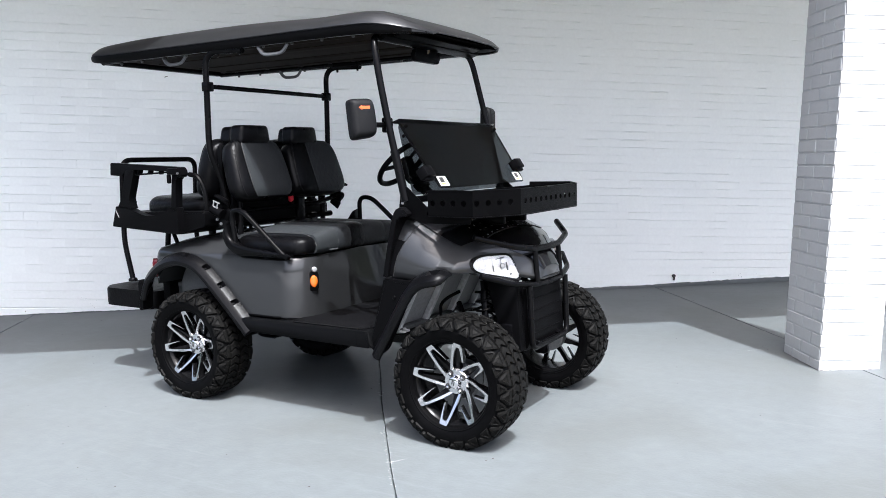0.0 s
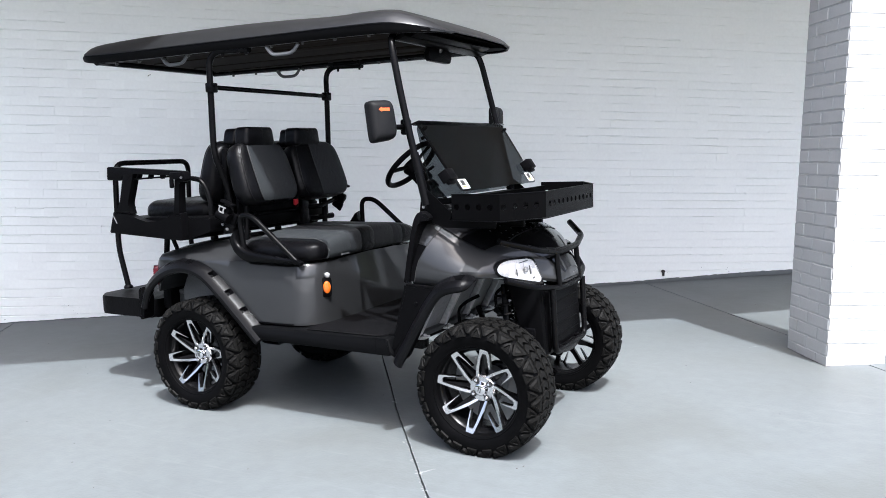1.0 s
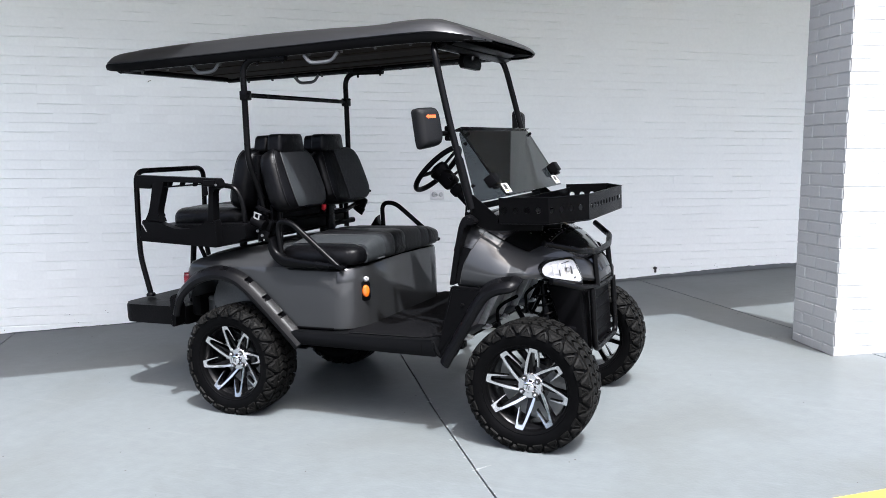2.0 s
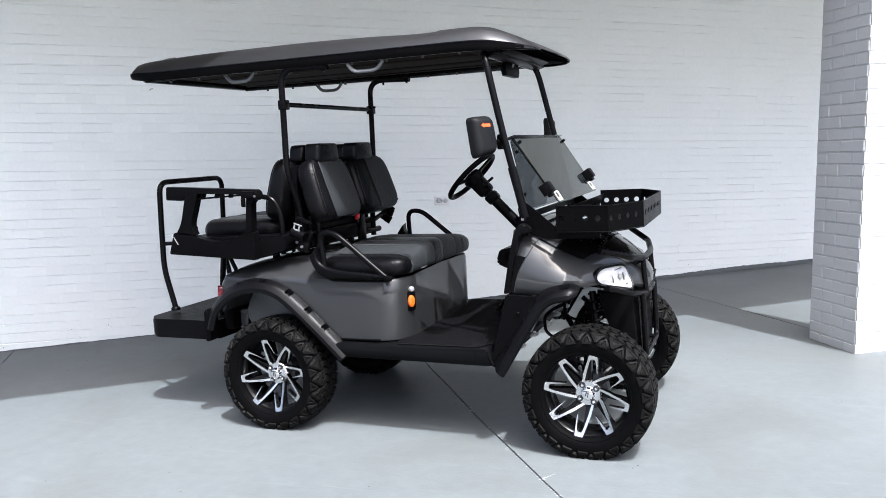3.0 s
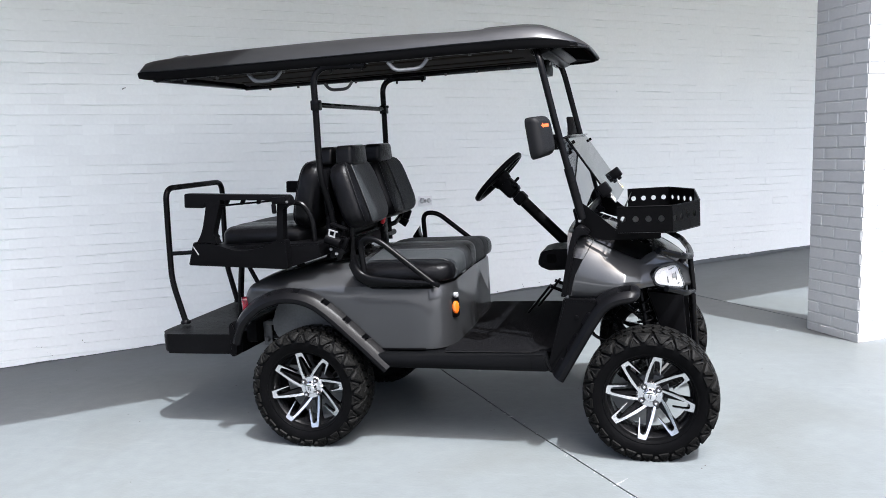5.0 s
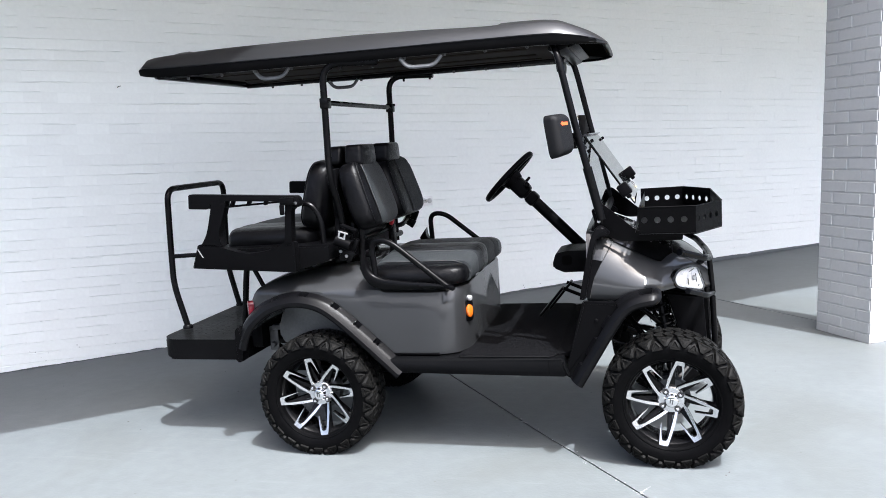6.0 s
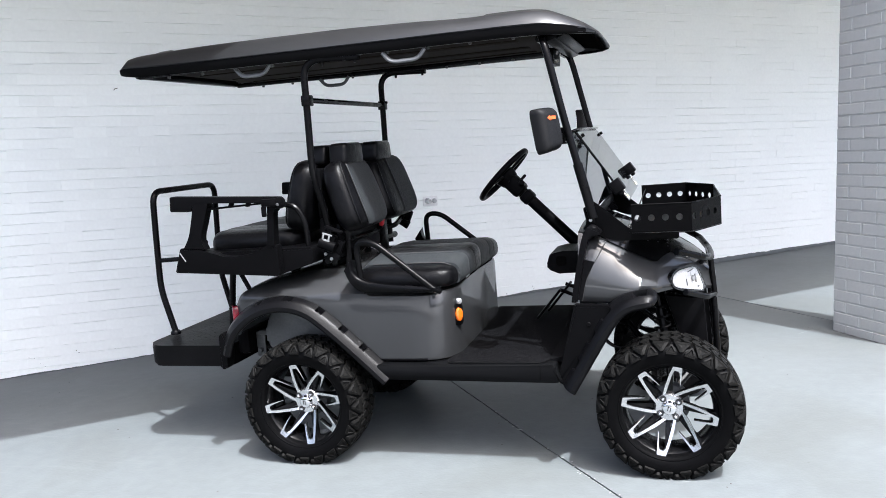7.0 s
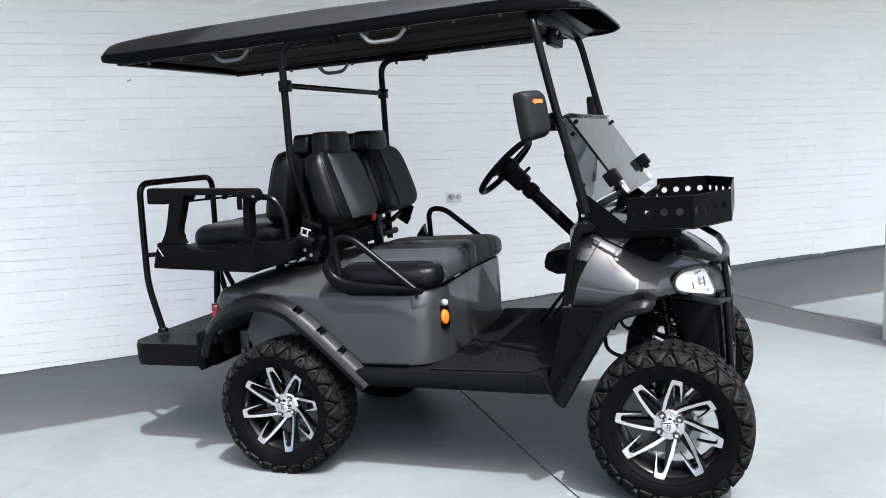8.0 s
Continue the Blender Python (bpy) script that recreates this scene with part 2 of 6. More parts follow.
def rounded(pts, radius, steps=5, closed=True):
    """A polyline with its corners rounded off; radius: one value, or one for each point."""
    pts = [Vector(p) for p in pts]
    k = len(pts)
    out = []
    for i, p in enumerate(pts):
        r = radius[i] if isinstance(radius, (list, tuple)) else radius
        if (not closed and i in (0, k - 1)) or r <= 0:
            out.append(p)
            continue
        a, b = pts[i - 1] - p, pts[(i + 1) % k] - p
        ra, rb = min(r, a.length * 0.48), min(r, b.length * 0.48)
        pa, pb = p + a.normalized() * ra, p + b.normalized() * rb
        for j in range(steps + 1):
            t = j / steps
            out.append(pa * (1 - t) ** 2 + p * 2 * t * (1 - t) + pb * t * t)
    return out


def flat(pts, radius, steps=5):
    return [(p.x, p.y) for p in rounded([(a, b, 0) for a, b in pts], radius, steps)]


def pipe(pts, r, bend=0.04, n=10, closed=False, steps=6, squash=1.0):
    """A bent tube along a polyline, with rounded bends."""
    path = rounded(pts, bend, steps, closed)
    bm = bmesh.new()
    k = len(path)
    rings, up = [], None
    for i, p in enumerate(path):
        a = path[i - 1] if (closed or i > 0) else p
        b = path[(i + 1) % k] if (closed or i < k - 1) else p
        t = (b - a).normalized()
        if up is None:
            up = t.orthogonal().normalized()
        up = (up - t * up.dot(t)).normalized()
        side = t.cross(up)
        rings.append([bm.verts.new(p + up * r * math.cos(q) + side * r * squash * math.sin(q)) for q in (2 * math.pi * j / n for j in range(n))])
    for i in range(k if closed else k - 1):
        a, b = rings[i], rings[(i + 1) % k]
        for j in range(n):
            bm.faces.new((a[j], a[(j + 1) % n], b[(j + 1) % n], b[j]))
    if not closed:
        bm.faces.new(rings[0][::-1])
        bm.faces.new(rings[-1])
    return bm


def loft(rings, cap=True, closed=True):
    bm = bmesh.new()
    vs = [[bm.verts.new(p) for p in r] for r in rings]
    k = len(vs[0])
    for a, b in zip(vs, vs[1:]):
        for j in range(k if closed else k - 1):
            bm.faces.new((a[j], a[(j + 1) % k], b[(j + 1) % k], b[j]))
    if cap:
        bm.faces.new(vs[0][::-1])
        bm.faces.new(vs[-1])
    return bm


def lathe(outline, n=40, close=False):
    """An outline of (radius, y) turned about the y axis."""
    bm = bmesh.new()
    rings = []
    for r, y in outline:
        if r < 1e-6:
            rings.append([bm.verts.new((0, y, 0))] * n)
        else:
            rings.append([bm.verts.new((r * math.cos(q), y, r * math.sin(q))) for q in (2 * math.pi * j / n for j in range(n))])
    for a, b in zip(rings, rings[1:] + (rings[:1] if close else [])):
        for j in range(n):
            f = []
            for v in (a[j], a[(j + 1) % n], b[(j + 1) % n], b[j]):
                if v not in f:
                    f.append(v)
            if len(f) > 2:
                bm.faces.new(f)
    return bm


def turned(outline, at, way, n=20):
    """A lathe part that points along way, standing at a place."""
    q = Vector((0, 1, 0)).rotation_difference(Vector(way).normalized())
    return moved(lathe(outline, n), Matrix.Translation(at) @ q.to_matrix().to_4x4())


def knob(r, h, at, way, n=12):
    return turned([(0, 0), (r, 0), (r, h * 0.7), (r * 0.8, h), (0, h)], at, way, n)


def spline(x, xs, ys):
    """A smooth curve through points, level where they turn."""
    if x <= xs[0]:
        return ys[0]
    if x >= xs[-1]:
        return ys[-1]
    i = max(j for j in range(len(xs)) if xs[j] <= x)
    i = min(i, len(xs) - 2)
    d = [(ys[j + 1] - ys[j]) / (xs[j + 1] - xs[j]) for j in range(len(xs) - 1)]

    def slope(j):
        if j == 0:
            return d[0]
        if j == len(xs) - 1:
            return d[-1]
        return 0 if d[j - 1] * d[j] <= 0 else 2 * d[j - 1] * d[j] / (d[j - 1] + d[j])
    h = xs[i + 1] - xs[i]
    t = (x - xs[i]) / h
    return (ys[i] * (1 + 2 * t) * (1 - t) ** 2 + slope(i) * h * t * (1 - t) ** 2
            + ys[i + 1] * t * t * (3 - 2 * t) + slope(i + 1) * h * t * t * (t - 1))


def steps_of(a, b, k):
    return [a + (b - a) * i / k for i in range(k + 1)]


# ---- the place: apron, wall, pillar, canopy ----
# Along the wall runs s, towards it q; both from the middle of the cart.
ALONG = radians(39.0)
SQ = Matrix.Rotation(ALONG, 4, "Z")
WALL_Q, WALL_LEFT, WALL_RIGHT = 2.91, -4.6, 8.5
COURSE, BRICK, JOINT = 0.0766, 0.2235, 0.011
EAVE = 3.12
OUTLET_S, OUTLET_Z = 0.787, 0.994
HOOK_S, HOOK_Z = -1.701, 1.970
STUB_S, STUB_Z = 3.057, 0.232


def level(x, y):
    """The apron's height: a plane that slopes near the building and runs out level far off."""
    z = UP.x * x + UP.y * y
    far = math.hypot(x, y)
    k = 1.0 if far < 9 else max(0.0, 1 - (far - 9) / 40)
    return z * k


def on_floor(s, q):
    p = SQ @ Vector((s, q, 0))
    return Vector((p.x, p.y, level(p.x, p.y)))


def drift(j, q):
    """How far a control joint wanders from its straight line."""
    if j == 0.006:
        return spline(q, [-5, -1.5, -0.6, 0, 1, 3], [-0.07, -0.039, -0.023, 0.0, 0.049, 0.14])
    return 0.01 * q if j > 2 else 0.0


def build_ground():
    joints = [-5.7, -2.85, 0.006, 2.838, 5.72]
    ss = [(-900, 0), (-300, 0), (-120, 0), (-50, 0), (-25, 0), (-12, 0), (-8, 0)]
    for i, j in enumerate(joints):
        ss += [(j - 0.0046, 0), (j - 0.0028, -0.018), (j + 0.0028, -0.018), (j + 0.0046, 0)]
        if i < len(joints) - 1:
            ss += [(j + f * 2.85, 0) for f in (0.2, 0.4, 0.6, 0.8)]
    ss += [(8, 0), (12, 0), (25, 0), (50, 0), (120, 0), (300, 0), (900, 0)]
    qs = [-900, -300, -120, -50, -25, -14, -9, -6] + steps_of(-4.5, 3.2, 154) + [6, 12, 25, 50, 120, 300, 900]
    bm = bmesh.new()
    grid = []
    for q in qs:
        row = []
        for s, dz in ss:
            near = [j for j in joints if abs(s - j) < 0.01]
            w = 0.0
            if near and abs(q) < 5:
                w = 0.004 * noise.noise((q * 2.1, near[0], 0)) + 0.0045 * noise.noise((q * 17, near[0] + (s > near[0]) * 3, 1))
            if near and abs(q) < 5:
                w += drift(near[0], q)
            p = on_floor(s + w, q)
            row.append(bm.verts.new((p.x, p.y, p.z + dz)))
        grid.append(row)
    for a, b in zip(grid, grid[1:]):
        for j in range(len(ss) - 1):
            bm.faces.new((a[j], a[j + 1], b[j + 1], b[j]))
    ob = part("ground", bm, M["floor"], angle=20)
    tagged(ob, "light grey painted concrete apron with control joints", "ground", kind="structure")


build_ground()


def build_bounce_ground():
    """An unseen pale sheet beyond the painted apron, added to bounce light at the wall."""
    bm = bmesh.new()
    rows = []
    for q in [-29, -20, -14, -9, -7, -5.5, -4.6]:
        rows.append([bm.verts.new(on_floor(s, q) + Vector((0, 0, 0.006))) for s in steps_of(-24, 24, 24)])
    for a, b in zip(rows, rows[1:]):
        for j in range(24):
            bm.faces.new((a[j], a[j + 1], b[j + 1], b[j]))
    tagged(part("pavement", bm, M["bounce_ground"]), "unseen pale ground sheet added to bounce light", "pavement", kind="structure")


build_bounce_ground()


def ribbon(name, s0, s1, q0, q1, mat, label):
    bm = bmesh.new()
    rows = []
    for s in steps_of(s0, s1, 40):
        a, b = on_floor(s, q0 + 0.004 * noise.noise((s * 9, 0, 5))), on_floor(s, q1 + 0.004 * noise.noise((s * 9, 4, 5)))
        rows.append([bm.verts.new((p.x, p.y, p.z + h)) for p, h in ((a, -0.01), (a, 0.004), (b, 0.004), (b, -0.01))])
    for a, b in zip(rows, rows[1:]):
        for j in range(3):
            bm.faces.new((a[j], a[j + 1], b[j + 1], b[j]))
    tagged(part(name, bm, mat), label, "line", kind="structure")


ribbon("painted_line", 0.7, 6, -1.99, -1.868, M["yellow"], "yellow painted line on the grey concrete floor")


def brick_mesh(name, length, height, depth, proud, e=0.0045, ex=0.0045):
    """One painted brick with softened front edges, its face towards -y."""
    bm = bmesh.new()
    back = [bm.verts.new((x, depth, z)) for x, z in ((0, 0), (length, 0), (length, height), (0, height))]
    mid = [bm.verts.new((x, -proud + e, z)) for x, z in ((0, 0), (length, 0), (length, height), (0, height))]
    front = [bm.verts.new((x, -proud, z)) for x, z in ((ex, e), (length - ex, e), (length - ex, height - e), (ex, height - e))]
    for a, b in ((back, mid), (mid, front)):
        for i in range(4):
            bm.faces.new((a[i], a[(i + 1) % 4], b[(i + 1) % 4], b[i]))
    bm.faces.new(front)
    return bm


def wall_bricks(host, s0, s1, z0, z1, near0, near1, near_top):
    """The wall's courses: those of the nearest stretch singly, the rest as one mesh. Thick paint fills the joints unevenly."""
    gaps = (0.0003, 0.0016, 0.0036, 0.0060)
    lone = [bmesh_to_mesh("brick", brick_mesh("brick", BRICK - 0.0002, COURSE - g, 0.01, 0.0085, 0.0008 + 0.55 * g, 0.0), M["brick"]) for g in gaps]
    rest_v, rest_f = [], []
    rnd = random.Random(4)
    rows = int((z1 - z0) / COURSE)
    for r in range(rows):
        z = z0 + r * COURSE
        off = (r % 2) * BRICK / 2
        k = int((s1 - s0) / BRICK) + 1
        for i in range(k):
            s = s0 + off + i * BRICK
            out = rnd.uniform(-0.0008, 0.0008)
            rock = rnd.uniform(-0.0008, 0.0008)
            open_joint = noise.noise((s * 0.9, r * 5.3, 2)) + 0.40 * rnd.uniform(-1, 1) - 0.07
            g = gaps[0 if open_joint < -0.12 else 1 if open_joint < 0.12 else 2 if open_joint < 0.42 else 3]
            if near0 <= s < near1 and 0.05 <= z < near_top:
                o = new("brick", lone[gaps.index(g)])
                o.parent = host
                o.matrix_basis = Matrix.Translation((s, out, z + rock)) @ Matrix.Rotation(rnd.uniform(-0.005, 0.005), 4, "Y")
                continue
            n0 = len(rest_v)
            e, L, Hh, p = 0.0008 + 0.55 * g, BRICK - 0.0002, COURSE - g, 0.0085 - out
            tilt = rnd.uniform(-0.0008, 0.0008)
            for x, y, zz in ((0, 0.008, 0), (L, 0.008, 0), (L, 0.008, Hh), (0, 0.008, Hh),
                             (0, -p + e, 0), (L, -p + e, 0), (L, -p + e, Hh), (0, -p + e, Hh),
                             (0, -p, e), (L, -p, e), (L, -p, Hh - e), (0, -p, Hh - e)):
                rest_v.append((s + x, y, z + rock + zz + (tilt if x else 0)))
            for a in (0, 4):
                for j in range(4):
                    rest_f.append((n0 + a + j, n0 + a + (j + 1) % 4, n0 + a + 4 + (j + 1) % 4, n0 + a + 4 + j))
            rest_f.append((n0 + 8, n0 + 9, n0 + 10, n0 + 11))
    me = bpy.data.meshes.new("brickwork")
    me.from_pydata(rest_v, [], rest_f)
    me.materials.append(M["brick"])
    o = new("brickwork", me)
    o.parent = host
    tagged(o, "white painted brick courses", kind="stuff")


def bmesh_to_mesh(name, bm, mat):
    bmesh.ops.recalc_face_normals(bm, faces=bm.faces)
    me = bpy.data.meshes.new(name)
    bm.to_mesh(me)
    bm.free()
    me.materials.append(mat)
    return me


wall = part("wall_1", box(((WALL_LEFT + WALL_RIGHT) / 2, WALL_Q + 0.12, EAVE / 2 - 0.3), (WALL_RIGHT - WALL_LEFT, 0.24, EAVE + 0.6), 0.0), M["mortar"])
# the wall's own mesh stands in its local axes, the object turns it into place
wall.data.transform(Matrix.Translation((0, -WALL_Q, 0)))
wall.matrix_basis = SQ @ Matrix.Translation((0, WALL_Q, 0))
tagged(wall, "long white painted brick wall of a building", "wall", kind="structure")

PIL_S, PIL_Q0, PIL_D, PIL_W, PIL_TURN = 2.585, -0.196, 0.463, 0.362, -7.0
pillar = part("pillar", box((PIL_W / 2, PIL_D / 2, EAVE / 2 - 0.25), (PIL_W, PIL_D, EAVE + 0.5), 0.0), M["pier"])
pillar.matrix_basis = SQ @ Matrix.Translation((PIL_S, PIL_Q0, 0)) @ Matrix.Rotation(radians(PIL_TURN), 4, "Z")
tagged(pillar, "square white painted brick pillar standing on the apron", "pillar", kind="structure")


def build_canopy():
    edge = -0.304
    deep = WALL_Q + 0.24 - edge
    ob = part("ceiling", box((1.95, edge + deep / 2, EAVE + 0.15), (13.6, deep, 0.3), 0.01), M["soffit"])
    ob.matrix_basis = SQ @ Matrix.Rotation(0.012, 4, "Z")
    tagged(ob, "plain painted canopy soffit along the building", "ceiling", kind="structure")


build_canopy()


def build_dark_band():
    """Unseen uneven dark band far behind the camera, added to darken reflections and horizon."""
    bm = bmesh.new()
    rows = []
    for i in range(241):
        a = radians(-205 + 230 * i / 240)
        h = 4.8 + 1.3 * noise.noise((i * 0.13, 3, 1)) + 1.0 * noise.noise((i * 0.6, 7, 2))
        row = []
        for k in range(9):
            u = k / 8
            r = 30 + 2.2 * u * u + 1.2 * noise.noise((i * 0.35, k * 0.9, 4))
            p = SQ @ Vector((r * math.cos(a), r * math.sin(a), 0))
            row.append(bm.verts.new((p.x, p.y, -1.5 + (h + 1.5) * u + 0.5 * noise.noise((i * 0.5, k * 1.3, 9)))))
        rows.append(row)
    for a, b in zip(rows, rows[1:]):
        for j in range(8):
            bm.faces.new((a[j], a[j + 1], b[j + 1], b[j]))
    tagged(part("backdrop", bm, M["dark_band"], angle=60), "unseen dark tree-like band added to darken reflections", "backdrop", kind="structure")


build_dark_band()


# ---- the golf cart: x ahead, y to its left, z up from the floor ----
cart = new("golf_cart")
cart.matrix_basis = G
tagged(cart, "lifted charcoal grey four-seat golf cart with off-road tyres", "golf cart")
AXLE, HUB_Z, TRACK = 0.838, 0.289, 0.50


def sides():
    return (-1, 1)


# wheels
def tyre_point(phi, w, h):
    """A place on the tyre: angle phi, w across the tread (-1 to 1, and on down the shoulder), h above the carcass."""
    half = 0.104
    if abs(w) <= 1:
        y, r, ny, nr = w * half, 0.284 - 0.006 * w * w, 0.12 * w, 1.0
    else:
        a = (abs(w) - 1) * 1.25
        sg = 1 if w > 0 else -1
        y, r = sg * (half + 0.024 * math.sin(min(a, 1.57))), 0.278 - 0.05 * (1 - math.cos(min(a, 1.57))) - max(0, a - 1.57) * 0.03
        ny, nr = sg * math.sin(min(a + 0.2, 1.57)), math.cos(min(a + 0.2, 1.57))
    y, r = y + ny * h, r + nr * h
    return Vector((r * math.cos(phi), y, r * math.sin(phi)))


def tread_block(bm, outline, h, inner=0.90, dent=0.0):
    cx = sum(p[0] for p in outline) / len(outline)
    cw = sum(p[1] for p in outline) / len(outline)
    low = [bm.verts.new(tyre_point(p, w, -0.003)) for p, w in outline]
    top = [bm.verts.new(tyre_point(cx + (p - cx) * inner, cw + (w - cw) * inner, h)) for p, w in outline]
    k = len(outline)
    if dent:
        ring = [bm.verts.new(tyre_point(cx + (p - cx) * dent, cw + (w - cw) * dent, h)) for p, w in outline]
        sunk = [bm.verts.new(tyre_point(cx + (p - cx) * dent * 0.86, cw + (w - cw) * dent * 0.86, h - 0.006)) for p, w in outline]
        for lo, hi in ((top, ring), (ring, sunk)):
            for i in range(k):
                bm.faces.new((lo[i], lo[(i + 1) % k], hi[(i + 1) % k], hi[i]))
        bm.faces.new(sunk)
    else:
        bm.faces.new(top)
    for i in range(k):
        bm.faces.new((low[i], low[(i + 1) % k], top[(i + 1) % k], top[i]))


def tyre_meshes():
    prof = [(0.190, -0.085), (0.197, -0.106), (0.215, -0.120), (0.240, -0.128), (0.258, -0.124), (0.272, -0.112), (0.279, -0.098),
            (0.284, -0.05), (0.285, 0), (0.284, 0.05), (0.279, 0.098), (0.272, 0.112), (0.258, 0.124), (0.240, 0.128), (0.215, 0.120), (0.197, 0.106), (0.190, 0.085)]
    carcass = lathe(prof, 64, close=True)
    # raised rings and ribs on the sidewalls
    for sg in (-1, 1):
        carcass = join(carcass, lathe([(0.2045, sg * 0.113), (0.2055, sg * 0.1165), (0.209, sg * 0.1165), (0.210, sg * 0.115)], 64))
    bm = bmesh.new()
    N = 22
    p = 2 * math.pi / N
    for i in range(N):
        f = i * p
        for sg in (-1, 1):
            g = f + (0.5 * p if sg > 0 else 0)
            # shoulder triangles, points outwards and points inwards by turns, each with a sunk middle
            tread_block(bm, [(g + 0.06 * p, sg * 0.74), (g + 0.94 * p, sg * 0.74), (g + 0.90 * p, sg * 0.98), (g + 0.58 * p, sg * 1.80), (g + 0.42 * p, sg * 1.80), (g + 0.10 * p, sg * 0.98)], 0.0125, 0.90, 0.5)
            tread_block(bm, [(g + 0.68 * p, sg * 1.95), (g + 1.32 * p, sg * 1.95), (g + 1.30 * p, sg * 1.78), (g + 1.05 * p, sg * 1.16), (g + 0.95 * p, sg * 1.16), (g + 0.70 * p, sg * 1.78)], 0.0095, 0.90, 0.5)
            # two chevrons in the middle
            for k, w0 in ((0.0, 0.05), (0.5, 0.05)):
                h = g + k * p
                tread_block(bm, [(h + 0.02 * p, sg * w0), (h + 0.38 * p, sg * w0), (h + 0.60 * p, sg * 0.36), (h + 0.38 * p, sg * 0.68), (h + 0.02 * p, sg * 0.68), (h + 0.24 * p, sg * 0.36)], 0.012, 0.92)
    # the tyre stands further out than in, and taller than the carcass drawn above
    squeeze = Matrix.Translation((0, -0.036, 0)) @ Matrix.Diagonal((1, 0.90, 1, 1))
    for b in (carcass, bm):
        moved(b, squeeze)
        for v in b.verts:
            r = math.hypot(v.co.x, v.co.z)
            k = (0.19 + (r - 0.19) * 1.085) / r
            v.co.x, v.co.z = v.co.x * k, v.co.z * k
    return carcass, bm


def dish(r):
    """How far out the wheel's face stands at a radius: deep at the hub, proud at the rim."""
    return -0.072 - 0.056 * min(max((r - 0.055) / 0.145, 0), 1) ** 0.9


def spoke_mesh(turn, depth0, depth1):
    """A machined blade: a solid tip at the rim, a long arm to the hub and a thin short arm that tapers off."""
    d = radians
    # a strip of quads: hub end of the long arm, round the tip, to the point of the short arm
    outer = [(0.052, d(44)), (0.100, d(20.5)), (0.150, d(10.6)), (0.188, d(6.3)), (0.201, d(4.6)), (0.201, d(-4.6)), (0.190, d(-5.8)), (0.150, d(-9.0)), (0.108, d(-14.4))]
    inner = [(0.056, d(27)), (0.098, d(13.0)), (0.148, d(6.4)), (0.172, d(3.9)), (0.176, d(2.2)), (0.176, d(-2.6)), (0.170, d(-4.2)), (0.148, d(-7.0)), (0.111, d(-13.2))]
    bm = bmesh.new()
    rings = []
    for (r, a), (q, e) in zip(outer, inner):
        p, c = (r * math.cos(a + turn), r * math.sin(a + turn)), (q * math.cos(e + turn), q * math.sin(e + turn))
        rings.append([bm.verts.new(v) for v in ((p[0], dish(r) + depth0, p[1]), (c[0], dish(q) + depth0, c[1]), (c[0], dish(q) + depth1, c[1]), (p[0], dish(r) + depth1, p[1]))])
    for a, b in zip(rings, rings[1:]):
        for j in range(4):
            bm.faces.new((a[j], a[(j + 1) % 4], b[(j + 1) % 4], b[j]))
    bm.faces.new(rings[0])
    bm.faces.new(rings[-1][::-1])
    return bm


def wheel_body():
    """Gloss black barrel with flange and hub disc, face towards -y."""
    bm = lathe([(0.190, 0.050), (0.205, 0.064), (0.209, 0.062), (0.198, 0.045), (0.184, 0.035), (0.174, -0.05), (0.177, -0.09),
                (0.190, -0.110), (0.200, -0.118), (0.204, -0.133), (0.211, -0.136), (0.214, -0.130), (0.207, -0.116), (0.190, -0.105)], 56)
    return join(bm, lathe([(0.0, -0.045), (0.060, -0.047), (0.062, -0.01), (0.0, -0.01)], 32))


